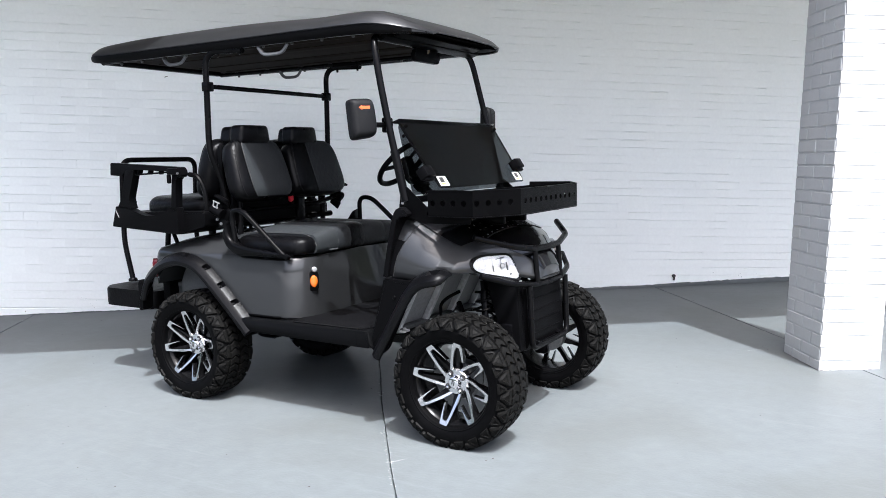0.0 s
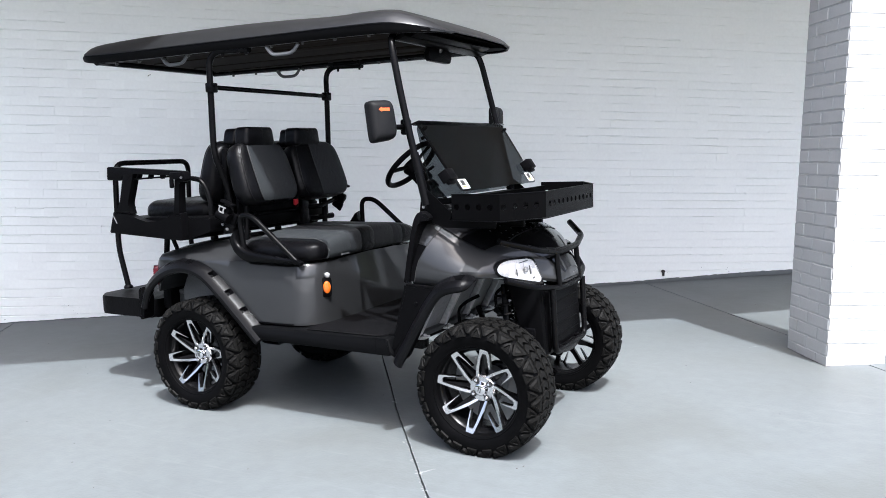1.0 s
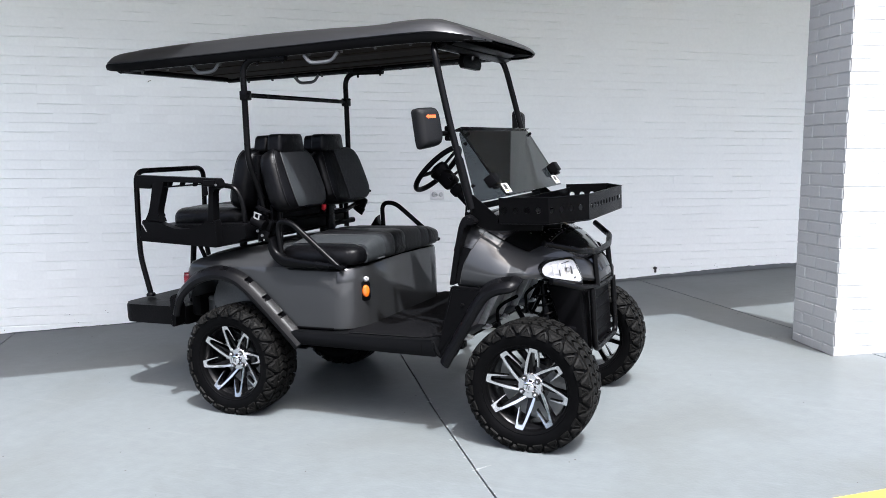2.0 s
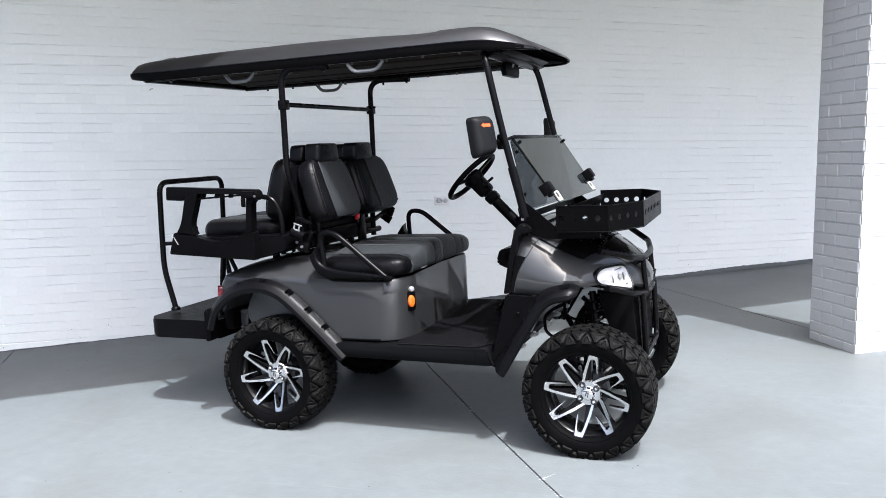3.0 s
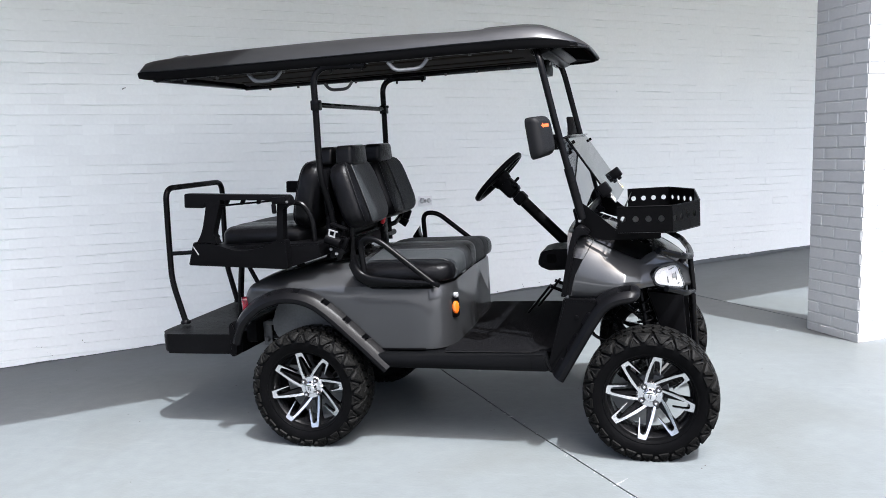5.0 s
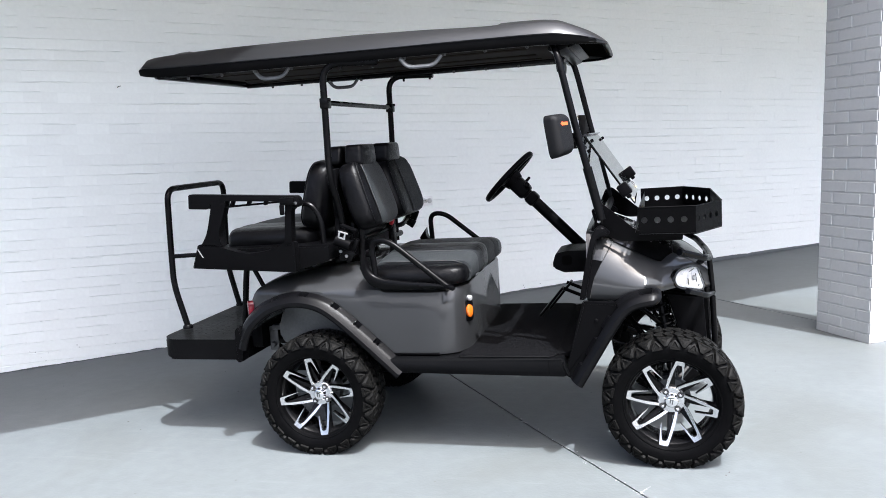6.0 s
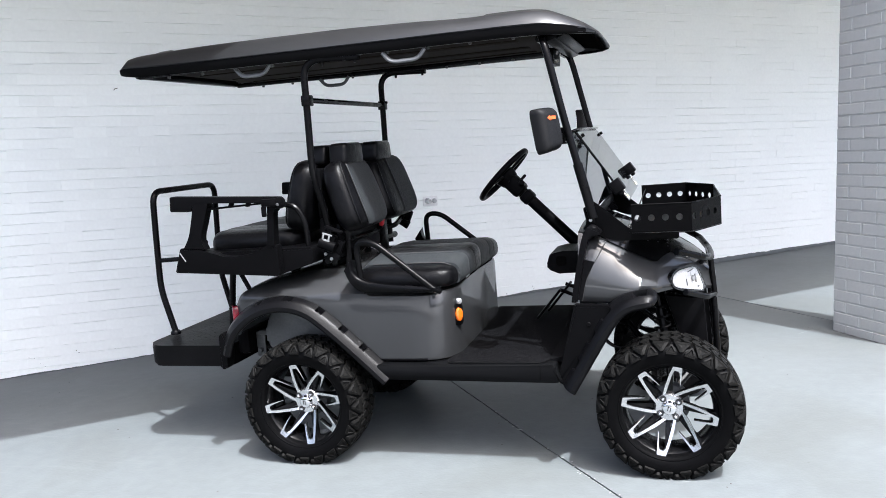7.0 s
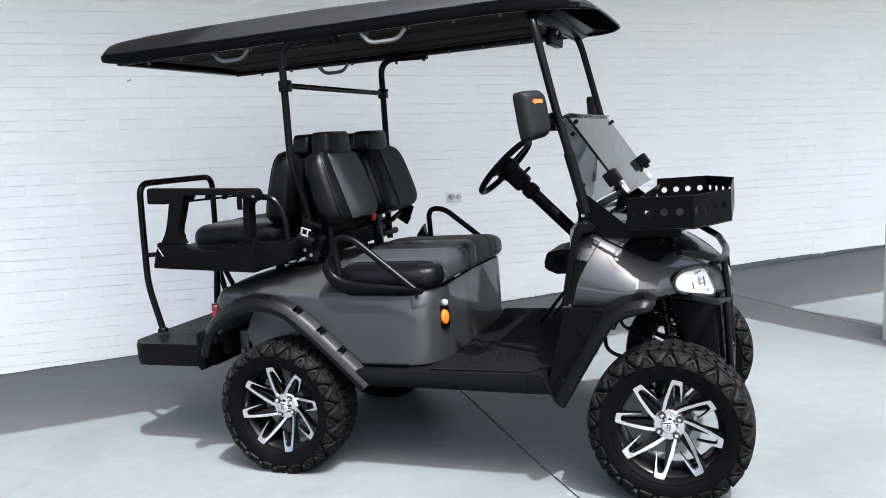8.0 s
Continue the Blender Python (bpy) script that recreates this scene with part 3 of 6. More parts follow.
def build_wheels():
    carcass, tread = tyre_meshes()
    first = None
    for x in (AXLE, -AXLE):
        for sg in sides():
            # a wheel's outer face looks towards -y; on the far side it is turned round
            spin = radians({(AXLE, -1): 12, (-AXLE, -1): -8, (AXLE, 1): 30, (-AXLE, 1): 51}[(x, sg)])
            m = Matrix.Translation((x if x > 0 else x - 0.002, sg * TRACK, HUB_Z)) @ Matrix.Rotation(0 if sg < 0 else math.pi, 4, "Z") @ Matrix.Rotation(spin, 4, "Y")
            if first is None:
                w = part("wheel", wheel_body(), M["rim"], cart, "black alloy wheel with machined spokes", at=m)
                kids = [part("tyre", carcass, M["rubber"], w, "knobbly off-road tyre"),
                        tagged(part("tread", tread, M["lug"], w, angle=20), kind="stuff")]
                for i in range(8):
                    kids.append(part("spoke", spoke_mesh(i * math.pi / 4, 0.0, 0.010), M["alu"], w, "machined spoke", angle=20))
                    kids.append(part("spoke_back", spoke_mesh(i * math.pi / 4, 0.0105, 0.030), M["rim"], w, angle=20))
                for i in range(8):
                    b = loft([[Vector((r, dish(r) + 0.018 + k, u)) for k, u in ((0, -0.009), (0, 0.009), (0.026, 0.012), (0.026, -0.012))] for r in (0.05, 0.10, 0.15, 0.192)])
                    kids.append(part("back_spoke", moved(b, Matrix.Rotation(-i * math.pi / 4 - radians(7), 4, "Y")), M["rim"], w))
                kids.append(part("hub_face", lathe([(0, -0.072), (0.030, -0.072), (0.032, -0.0745), (0.055, -0.0735), (0.062, -0.066), (0.064, -0.042), (0, -0.042)], 40), M["alu"], w))
                kids.append(part("centre_cap", lathe([(0, -0.096), (0.020, -0.096), (0.025, -0.093), (0.027, -0.086), (0.032, -0.081), (0.034, -0.074), (0.034, -0.068)], 28), M["chrome"], w, "chrome centre cap"))
                kids.append(part("cap_mark", join(box((-0.006, -0.0962, 0.002), (0.004, 0.003, 0.020), 0), box((0.004, -0.0962, -0.001), (0.004, 0.003, 0.022), 0), box((-0.001, -0.0962, 0.008), (0.014, 0.003, 0.003), 0)), M["ink"], w))
                for i in range(4):
                    a = math.pi / 4 + i * math.pi / 2
                    kids.append(part("lug_nut", turned([(0, 0), (0.0085, 0), (0.0085, 0.010), (0.006, 0.016), (0, 0.017)], (0.046 * math.cos(a), -0.070, 0.046 * math.sin(a)), (0, -1, 0), 6), M["chrome"], w))
                    kids.append(part("lug_seat", turned([(0.0088, 0.002), (0.0145, 0.002), (0.0145, 0), (0.0088, 0)], (0.046 * math.cos(a), -0.0745, 0.046 * math.sin(a)), (0, -1, 0), 14), M["ink"], w))
                kids.append(part("valve", turned([(0, 0), (0.004, 0), (0.004, 0.02), (0.006, 0.021), (0.006, 0.032), (0, 0.032)], (0.172 * math.cos(4.0), -0.090, 0.172 * math.sin(4.0)), (0, -1, 0), 10), M["chrome"], w))
                kids.append(part("brake_drum", lathe([(0, 0.03), (0.085, 0.03), (0.085, -0.03), (0.06, -0.035), (0, -0.035)], 32), M["brace"], w))
                first = (w, kids)
            else:
                w = again(first[0], cart, m)
                for k in first[1]:
                    o = again(k, w)
                    if k.get("kind"):
                        tagged(o, kind=k["kind"])


build_wheels()


# rear body
BACK_X = [-1.262, -1.235, -1.19, -1.12, -1.02, -0.84, -0.66, -0.55, -0.48, -0.10]
BACK_TOP = [0.63, 0.70, 0.79, 0.845, 0.872, 0.900, 0.912, 0.900, 0.815, 0.808]
ARCH_X = [-1.262, -1.20, -1.15, -1.08, -0.98, -0.88, -0.78, -0.70, -0.60, -0.50, -0.46]
ARCH_Z = [0.60, 0.60, 0.655, 0.715, 0.755, 0.765, 0.735, 0.67, 0.575, 0.489, 0.4865]


def rear_ring(x):
    top, low = spline(x, BACK_X, BACK_TOP), spline(x, ARCH_X, ARCH_Z)
    side = spline(x, [-1.262, -1.22, -1.12, -0.9, -0.3, -0.21, -0.16, -0.122, -0.100, -0.092, -0.09], [0.40, 0.50, 0.545, 0.557, 0.557, 0.549, 0.528, 0.487, 0.437, 0.395, 0.36])
    low = min(low, top - 0.03)
    sh = min(0.815, top - 0.012)
    half = [(side - 0.004, low), (side, low + (sh - low) * 0.35), (side, low + (sh - low) * 0.75), (side - 0.006, sh - 0.012), (side - 0.022, sh + 0.002)]
    rise = top - sh
    half += [(side - 0.075, sh + rise * 0.55), (side - 0.15, sh + rise * 0.88), (side - 0.25, top), (0.0, top + 0.004)]
    ring = [Vector((x, -y, z)) for y, z in half] + [Vector((x, y, z)) for y, z in half[-2::-1]]
    return ring


def build_rear_body():
    xs = sorted(set(steps_of(-1.262, -0.42, 44) + steps_of(-0.42, -0.15, 12) + [-0.14, -0.13, -0.12, -0.112, -0.106, -0.101, -0.097, -0.094, -0.092, -0.09]))
    part("rear_body", loft([rear_ring(x) for x in xs]), M["paint"], cart, "charcoal metallic rear body panel", angle=40)
    # front face of the seat pod, with the shadow gap under the cushion
    for sg in sides():
        part("side_seam", prism(flat([(-0.50, 0.802), (-0.225, 0.802), (-0.225, 0.807), (-0.50, 0.807)], 0.001, 2), sg * 0.54, sg * 0.5560, bevel=0.001), M["gloss"], cart)
        part("body_foot", prism([(-0.47, 0.486), (-0.22, 0.486), (-0.22, 0.494), (-0.47, 0.494)], sg * 0.50, sg * 0.560, bevel=0.002), M["plastic"], cart)
        # inner wheel house and spring hangers
        part("wheel_house", prism(flat([(-1.10, 0.50), (-0.56, 0.50), (-0.58, 0.62), (-0.70, 0.74), (-1.0, 0.74), (-1.10, 0.66)], 0.05), sg * 0.30, sg * 0.425, bevel=0.02), M["frame"], cart, "grey inner wheel house")
        part("spring", pipe([(-1.18, sg * 0.33, 0.47), (-1.0, sg * 0.33, 0.37), (-0.835, sg * 0.33, 0.335), (-0.65, sg * 0.33, 0.37), (-0.48, sg * 0.33, 0.45)], 0.02, 0.12, 8, squash=1.4), M["tube"], cart)
        part("shock", join(pipe([(-0.93, sg * 0.36, 0.30), (-0.97, sg * 0.34, 0.44)], 0.026, 0, 12), pipe([(-0.96, sg * 0.345, 0.42), (-1.01, sg * 0.33, 0.62)], 0.015, 0, 10)), M["zinc"], cart)
        part("shackle", join(box((-1.165, sg * 0.37, 0.52), (0.05, 0.012, 0.13), 0.006), box((-1.11, sg * 0.38, 0.585), (0.10, 0.05, 0.025), 0.006)), M["brace"], cart)
        part("shackle_bolt", knob(0.014, 0.02, (-1.165, sg * 0.376, 0.49), (0, sg, 0)), M["brace"], cart)
    for sg in sides():
        part("bumper_corner", prism(flat([(-1.266, 0.455), (-1.232, 0.455), (-1.218, 0.56), (-1.236, 0.64), (-1.258, 0.62)], 0.010), sg * 0.535, sg * 0.605, bevel=0.01), M["plastic"], cart, "black bumper corner")
    part("rear_bumper", box((-1.235, 0, 0.56), (0.07, 0.86, 0.16), 0.02), M["plastic"], cart, "black plastic rear bumper")
    part("battery_box", box((-0.64, 0, 0.47), (1.0, 0.62, 0.30), 0.02), M["plastic"], cart)
    part("rear_axle", join(pipe([(-AXLE, -0.42, HUB_Z), (-AXLE, 0.42, HUB_Z)], 0.035, 0, 14), box((-AXLE, 0.06, HUB_Z), (0.18, 0.2, 0.17), 0.05)), M["tube"], cart)


build_rear_body()


def flare(name, path, y0, y1, wide, pockets, tip):
    """An overfender: a rounded band that follows an arch on each side, with bolt pockets."""
    fine = rounded([(a, 0, b) for a, b in path], 0.16, 8, closed=False)
    extra = []
    for a, b in zip(fine, fine[1:]):
        n = max(1, int((b - a).length / 0.0065))
        extra += [a + (b - a) * i / n for i in range(n)]
    fine = extra + [fine[-1]]
    for sg in sides():
        rings, spots = [], []
        total = len(fine) - 1
        for i, p in enumerate(fine):
            t = (fine[min(i + 1, total)] - fine[max(i - 1, 0)]).normalized()
            nrm = Vector((-t.z, 0, t.x))
            if nrm.z < 0 and abs(t.x) > 0.3:
                nrm = -nrm
            k = i / total
            e = math.sqrt(max(0.06, 1 - (max(0, (k - 1 + tip) / tip)) ** 2.4)) if tip else 1
            w = wide * e
            run, deep = y1 - y0, 0.0165 if tip else 0.0125
            sunk = 1 if any(abs(i - f * total) * 0.0065 < deep for f in pockets) else 0
            sec = [(y0, 0.46), (y0 + 0.002, 0.55), (y0 + 0.009, 0.56), (y0 + 0.012, 0.50), (y0 + run * 0.30, 0.49), (y0 + run * (0.33 - 0.02 * sunk), 0.48 - 0.36 * sunk), (y0 + run * (0.68 - 0.06 * sunk), 0.32 - 0.30 * sunk), (y0 + run * 0.74, 0.27), (y1 - 0.012, 0.14), (y1, -0.10), (y1, -0.34), (y1 - 0.008, -0.46), (y1 - 0.018, -0.48), (y1 - 0.030, -0.25), (y0 + 0.012, 0.02), (y0, 0.10)]
            rings.append([p + nrm * (v * w) + Vector((0, sg * (y0 + (u - y0) * (0.4 + 0.6 * e)), 0)) for u, v in sec])
            spots.append((p, t, nrm, w))
        part(name, loft(rings), M["flare"], cart, "textured black overfender", angle=32)
        for f in pockets:
            p, t, nrm, w = spots[int(f * total)]
            face = (nrm * 0.75 + Vector((0, sg * 0.66, 0))).normalized()
            side = t.cross(face).normalized()
            c = p + nrm * w * 0.30 + Vector((0, sg * (y0 + (y1 - y0) * 0.66), 0))
            m = Matrix((t, side, face)).transposed().to_4x4()
            m.translation = c
            part("pocket_bolt", moved(turned([(0, 0), (0.009, 0), (0.009, 0.005), (0.005, 0.008), (0, 0.008)], (0, 0, -0.020), (0, 0, 1), 8), m), M["plastic"], cart)


REAR_ARCH = [(-1.240, 0.525), (-1.215, 0.60), (-1.175, 0.66), (-1.07, 0.738), (-0.93, 0.774), (-0.79, 0.748), (-0.685, 0.670), (-0.545, 0.540), (-0.405, 0.405)]
FRONT_ARCH = [(0.425, 0.375), (0.50, 0.500), (0.575, 0.625), (0.635, 0.715), (0.70, 0.752), (0.808, 0.767)]
flare("rear_flare", REAR_ARCH, 0.535, 0.615, 0.074, (0.286, 0.419, 0.56, 0.689, 0.812), 0)
flare("front_flare", FRONT_ARCH, 0.535, 0.640, 0.074, (0.22, 0.45, 0.66, 0.885), 0.12)


# floor and sills
def build_floor():
    for sg in sides():
        part("sill", prism(flat([(-0.47, 0.478), (0.37, 0.480), (0.40, 0.40), (0.36, 0.400), (-0.46, 0.406)], 0.01, 3), sg * 0.42, sg * 0.602, bevel=0.014), M["sill"], cart, "black plastic sill")
        part("sill_seam", box((0.305, sg * 0.5990, 0.442), (0.0025, 0.007, 0.070), 0.0005), M["hole"], cart)
    part("floor_pan", box((0.17, 0, 0.465), (0.62, 0.98, 0.03), 0.006), M["plastic"], cart)
    plan = flat([(-0.12, -0.575), (0.335, -0.575), (0.335, 0.575), (-0.12, 0.575)], [0.012, 0.05, 0.05, 0.012])
    part("floor_mat", prism(plan, 0.478, 0.4885, "z", 0.004), M["mat"], cart, "rough black loop-pile floor mat")
    for sg in sides():
        part("mat_binding", pipe([(-0.115, sg * 0.576, 0.484), (0.30, sg * 0.576, 0.484)], 0.0035, 0, 6), M["binding"], cart)
    part("toe_board", prism([(0.325, 0.486), (0.42, 0.50), (0.545, 0.78), (0.556, 0.775), (0.43, 0.485), (0.325, 0.46)], -0.53, 0.53, bevel=0.004), M["mat"], cart)
    for y in (0.20, 0.38):
        part("pedal", join(box((0.235 + 0.03 * (y > 0.3), y, 0.580), (0.014, 0.075, 0.20), 0.005, (0, 40, 0)), pipe([(0.30, y, 0.65), (0.42, y, 0.60)], 0.01, 0, 8)), M["plastic"], cart, "black foot pedal")
    part("chassis", join(box((-0.22, 0.25, 0.40), (1.20, 0.07, 0.09), 0.01), box((-0.22, -0.25, 0.40), (1.20, 0.07, 0.09), 0.01), box((0.28, 0, 0.43), (0.08, 0.9, 0.05), 0.01), box((0.93, 0, 0.47), (0.1, 0.55, 0.08), 0.01)), M["tube"], cart)


build_floor()


# front body
NOSE_X = [0.485, 0.55, 0.62, 0.70, 0.78, 0.86, 0.93, 0.99, 1.035, 1.062]
NOSE_TOP = [1.06, 1.055, 1.035, 1.005, 0.975, 0.945, 0.912, 0.872, 0.825, 0.765]
NOSE_SH_Y = [0.475, 0.47, 0.455, 0.438, 0.420, 0.378, 0.282, 0.185, 0.130, 0.09]
NOSE_SH_Z = [1.035, 1.022, 0.992, 0.955, 0.922, 0.892, 0.862, 0.826, 0.785, 0.745]
NOSE_Y = [0.548, 0.552, 0.556, 0.558, 0.550, 0.462, 0.328, 0.218, 0.155, 0.11]
NOSE_LOW = [0.735, 0.735, 0.735, 0.752, 0.772, 0.770, 0.750, 0.727, 0.712, 0.705]


def nose_section(x):
    a = [spline(x, NOSE_X, k) for k in (NOSE_TOP, NOSE_SH_Y, NOSE_SH_Z, NOSE_Y, NOSE_LOW)]
    top, sy, sz, y, low = a
    # towards the wheel the side hollows out above a crest
    k = min(1, max(0, (x - 0.64) / 0.15))
    k = k * k * (3 - 2 * k)
    rise, reach = sz - low, y - sy
    pts = [(y - 0.012, low), (y, low + 0.014), (y + 0.002, low + rise * (0.3 - 0.06 * k)), (y - reach * (0.22 + 0.12 * k), low + rise * (0.58 - 0.15 * k)), (y - reach * (0.6 + 0.02 * k), low + rise * (0.83 - 0.08 * k)),
           (sy, sz), (sy * 0.82, sz + (top - sz) * 0.40), (sy * 0.60, sz + (top - sz) * 0.72), (sy * 0.3, top - 0.004), (0, top)]
    return pts


def nose_point(x, v):
    """v from 0 at the near lower edge over the hood at 1 to the far lower edge at 2."""
    pts = nose_section(x)
    sg = -1 if v <= 1 else 1
    u = (v if v <= 1 else 2 - v) * (len(pts) - 1)
    i = min(int(u), len(pts) - 2)
    f = u - i
    return Vector((x, sg * (pts[i][0] * (1 - f) + pts[i + 1][0] * f), pts[i][1] * (1 - f) + pts[i + 1][1] * f))


def nose_y(x, z):
    """How far out the side of the front body is at height z."""
    for (ya, za), (yb, zb) in zip(nose_section(x)[1:], nose_section(x)[2:]):
        if za <= z <= zb:
            return ya + (yb - ya) * (z - za) / (zb - za)
    return spline(x, NOSE_X, NOSE_SH_Y)


def nose_patch(name, x0, x1, v0, v1, lift, mat, label="", nx=24, nv=24):
    bm = bmesh.new()
    grid = []
    for x in steps_of(x0, x1, nx):
        a, b = v0(x), v1(x)
        row = []
        for v in steps_of(a, b, nv):
            p = nose_point(x, v)
            du = nose_point(x, min(2, v + 0.02)) - nose_point(x, max(0, v - 0.02))
            dx = nose_point(min(x + 0.01, 1.06), v) - nose_point(x - 0.01, v)
            n = du.cross(dx).normalized()
            if n.z < -0.5 or (p + n * 0.1 - Vector((0.7, 0, 0.6))).length < (p - Vector((0.7, 0, 0.6))).length:
                n = -n
            row.append(bm.verts.new(p + n * lift))
        grid.append(row)
    for a, b in zip(grid, grid[1:]):
        for j in range(nv):
            bm.faces.new((a[j], a[j + 1], b[j + 1], b[j]))
    return part(name, bm, mat, cart, label, angle=50)


def build_nose():
    rings = []
    for x in steps_of(0.485, 1.062, 40):
        h = nose_section(x)
        rings.append([Vector((x, -y, z)) for y, z in h] + [Vector((x, y, z)) for y, z in h[-2::-1]])
    part("front_body", loft(rings), M["paint"], cart, "charcoal metallic front cowl", angle=50)
    # black hood that narrows towards the nose; its rear strip stands for unlit cowl
    edge = lambda x: 0.545 - 0.065 * (x - 0.58) / 0.22 + 3.2 * max(0, x - 0.805)
    nose_patch("hood", 0.536, 0.860, lambda x: edge(x), lambda x: 2 - edge(x), 0.007, M["gloss"], "glossy black dotted hood panel")
    nose_patch("nose_panel", 0.865, 1.06, lambda x: 0.66 - 0.08 * min(1, (x - 0.865) / 0.1), lambda x: 1.34 + 0.08 * min(1, (x - 0.865) / 0.1), 0.003, M["gloss"], "glossy black nose panel")
    # small raised grey dots in staggered rows on the hood
    dots = None
    for i in range(9):
        for j in range(-5, 6):
            x = 0.60 + 0.042 * i
            v = 1 + j * 0.055 + (0.027 if i % 2 else 0)
            if abs(v - 1) > 1 - edge(x) - 0.03:
                continue
            if x > 0.86:
                continue
            p = nose_point(x, v) + Vector((0.002, 0, 0.0065))
            b = turned([(0, 0.0022), (0.0035, 0.0015), (0.005, 0)], p, (0.3, 0, 1), 8)
            dots = b if dots is None else join(dots, b)
    tagged(part("hood_dots", dots, M["frame"], cart), kind="stuff")
    # black door-post trim beside the cowl
    for sg in sides():
        out = flat([(0.452, 0.745), (0.478, 0.747), (0.498, 0.853), (0.520, 0.962), (0.540, 1.030), (0.585, 1.032), (0.60, 1.045), (0.552, 1.085), (0.516, 1.045), (0.495, 0.962), (0.472, 0.853)], [0.004, 0.004, 0.05, 0.05, 0.01, 0.015, 0.02, 0.03, 0.04, 0.06, 0.06])
        part("post_trim", prism(out, sg * 0.44, sg * 0.570, bevel=0.012), M["plastic"], cart, "black plastic post trim")
        side = prism([(0.470, 0.753), (0.4975, 0.753), (0.507, 0.80), (0.521, 0.848), (0.545, 0.895), (0.556, 0.914), (0.500, 0.926), (0.485, 0.88), (0.474, 0.82)], sg * 0.45, sg * 0.553, bevel=0)
        for v in side.verts:
            if abs(v.co.y) > 0.5:
                v.co.y = sg * (nose_y(max(v.co.x, 0.49), v.co.z) + 0.004)
        part("cowl_side", side, M["plastic"], cart, "black plastic strip beside the cowl", angle=50)
        part("cowl_seam", pipe([(x, sg * (nose_y(x, z) + 0.0004), z) for x, z in ((0.497, 0.750), (0.507, 0.80), (0.521, 0.848), (0.545, 0.895), (0.567, 0.932), (0.586, 0.965), (0.604, 0.996))], 0.0026, 0.03, 6), M["ink"], cart)
        part("cowl_top_seam", pipe([(x, sg * (nose_y(x, z) + 0.001), z) for x, z in ((0.534, 1.046), (0.545, 1.026), (0.575, 1.008), (0.604, 0.996))], 0.0042, 0.01, 6), M["ink"], cart)
        part("trim_screw", knob(0.005, 0.004, (0.510, sg * nose_y(0.510, 0.93), 0.93), (0, sg, 0), 8), M["plastic"], cart)
        low = flat([(0.376, 0.402), (0.43, 0.370), (0.47, 0.40), (0.60, 0.66), (0.62, 0.735), (0.466, 0.742)], [0.01, 0.01, 0.02, 0.05, 0.01, 0.006])
        part("side_panel", prism(low, sg * 0.557, sg * 0.585, bevel=0.012), M["plastic"], cart, "black plastic lower side panel")
        part("panel_screw", knob(0.009, 0.006, (0.523, sg * 0.585, 0.655), (0, sg, 0)), M["plastic"], cart)
    part("firewall", box((0.53, 0, 0.895), (0.05, 0.96, 0.27), 0.01), M["plastic"], cart)
    part("dash", join(prism(flat([(0.288, 0.842), (0.305, 0.896), (0.36, 0.908), (0.50, 0.908), (0.50, 0.80), (0.345, 0.80), (0.295, 0.822)], 0.008, 3), -0.15, 0.11, bevel=0.010), box((0.53, 0, 1.01), (0.06, 0.84, 0.10), 0.02)), M["plastic"], cart, "black dashboard with an open bin")
    # two thin black patches stand for the shade in cup hole and bin
    part("cup_recess", prism(flat([(0.335, 0.838), (0.385, 0.838), (0.385, 0.886), (0.335, 0.886)], 0.018), -0.1515, -0.140, bevel=0.001), M["hole"], cart)
    part("bin_shade", box((0.305, -0.06, 0.862), (0.012, 0.11, 0.05), 0.004), M["ink"], cart)
    part("splash_shield", prism(flat([(0.96, 0.69), (1.02, 0.69), (1.035, 0.41), (1.02, 0.365), (0.98, 0.365), (0.93, 0.5)], 0.02), -0.205, 0.205, bevel=0.02), M["plastic"], cart, "black plastic front shield")
    for i in range(5):
        part("shield_rib", box((1.0235 + 0.003 * i, 0, 0.61 - 0.055 * i), (0.010, 0.34, 0.004), 0.0015, (0, -3, 0)), M["plastic"], cart)
    for sg in sides():
        part("inner_shield", prism([(0.83, 0.71), (1.00, 0.69), (1.02, 0.38), (0.94, 0.36)], sg * 0.205, sg * 0.265, bevel=0.01), M["plastic"], cart)
        # headlamp: black bezel, bright bowl and clear lens, set into the corner of the nose
        right, nrm = Vector((0.4907, -sg * 0.8713, 0)).normalized(), Vector((0.87, sg * 0.49, 0.10)).normalized()
        nrm = (nrm - right * nrm.dot(right)).normalized()
        up = nrm.cross(right) * (1 if nrm.cross(right).z > 0 else -1)
        f = Matrix((right, up, nrm)).transposed().to_4x4()
        f.translation = Vector((0.9245, sg * 0.339, 0.794))
        shape = [(-0.128, 0.012), (-0.108, 0.036), (-0.062, 0.048), (0.060, 0.046), (0.084, 0.030), (0.124, -0.058), (0.112, -0.070), (-0.082, -0.026), (-0.116, -0.010)]
        o = flat(shape, [0.02, 0.02, 0.03, 0.025, 0.03, 0.010, 0.010, 0.03, 0.015], 6)
        big = [(a * 1.11, b * 1.24 - 0.001) for a, b in o]
        lamp = part("headlight", moved(prism(big, -0.08, 0.010, "z", 0.006), f), M["gloss"], cart, "clear headlight with a black bezel")
        part("reflector_bowl", moved(prism(o, -0.02, 0.0125, "z", 0.003), f), M["bowl"], lamp)
        for a, b, u, v in ((-0.080, 0.008, 0.030, 0.034), (-0.042, 0.008, 0.036, 0.050), (0.000, 0.002, 0.038, 0.066), (0.044, -0.006, 0.036, 0.074), (0.082, -0.026, 0.026, 0.046)):
            part("lamp_facet", moved(box((a, b, 0.013), (u, v, 0.004), 0.0015, (2, -3 + 30 * a, 4)), f), M["bowl"], lamp)
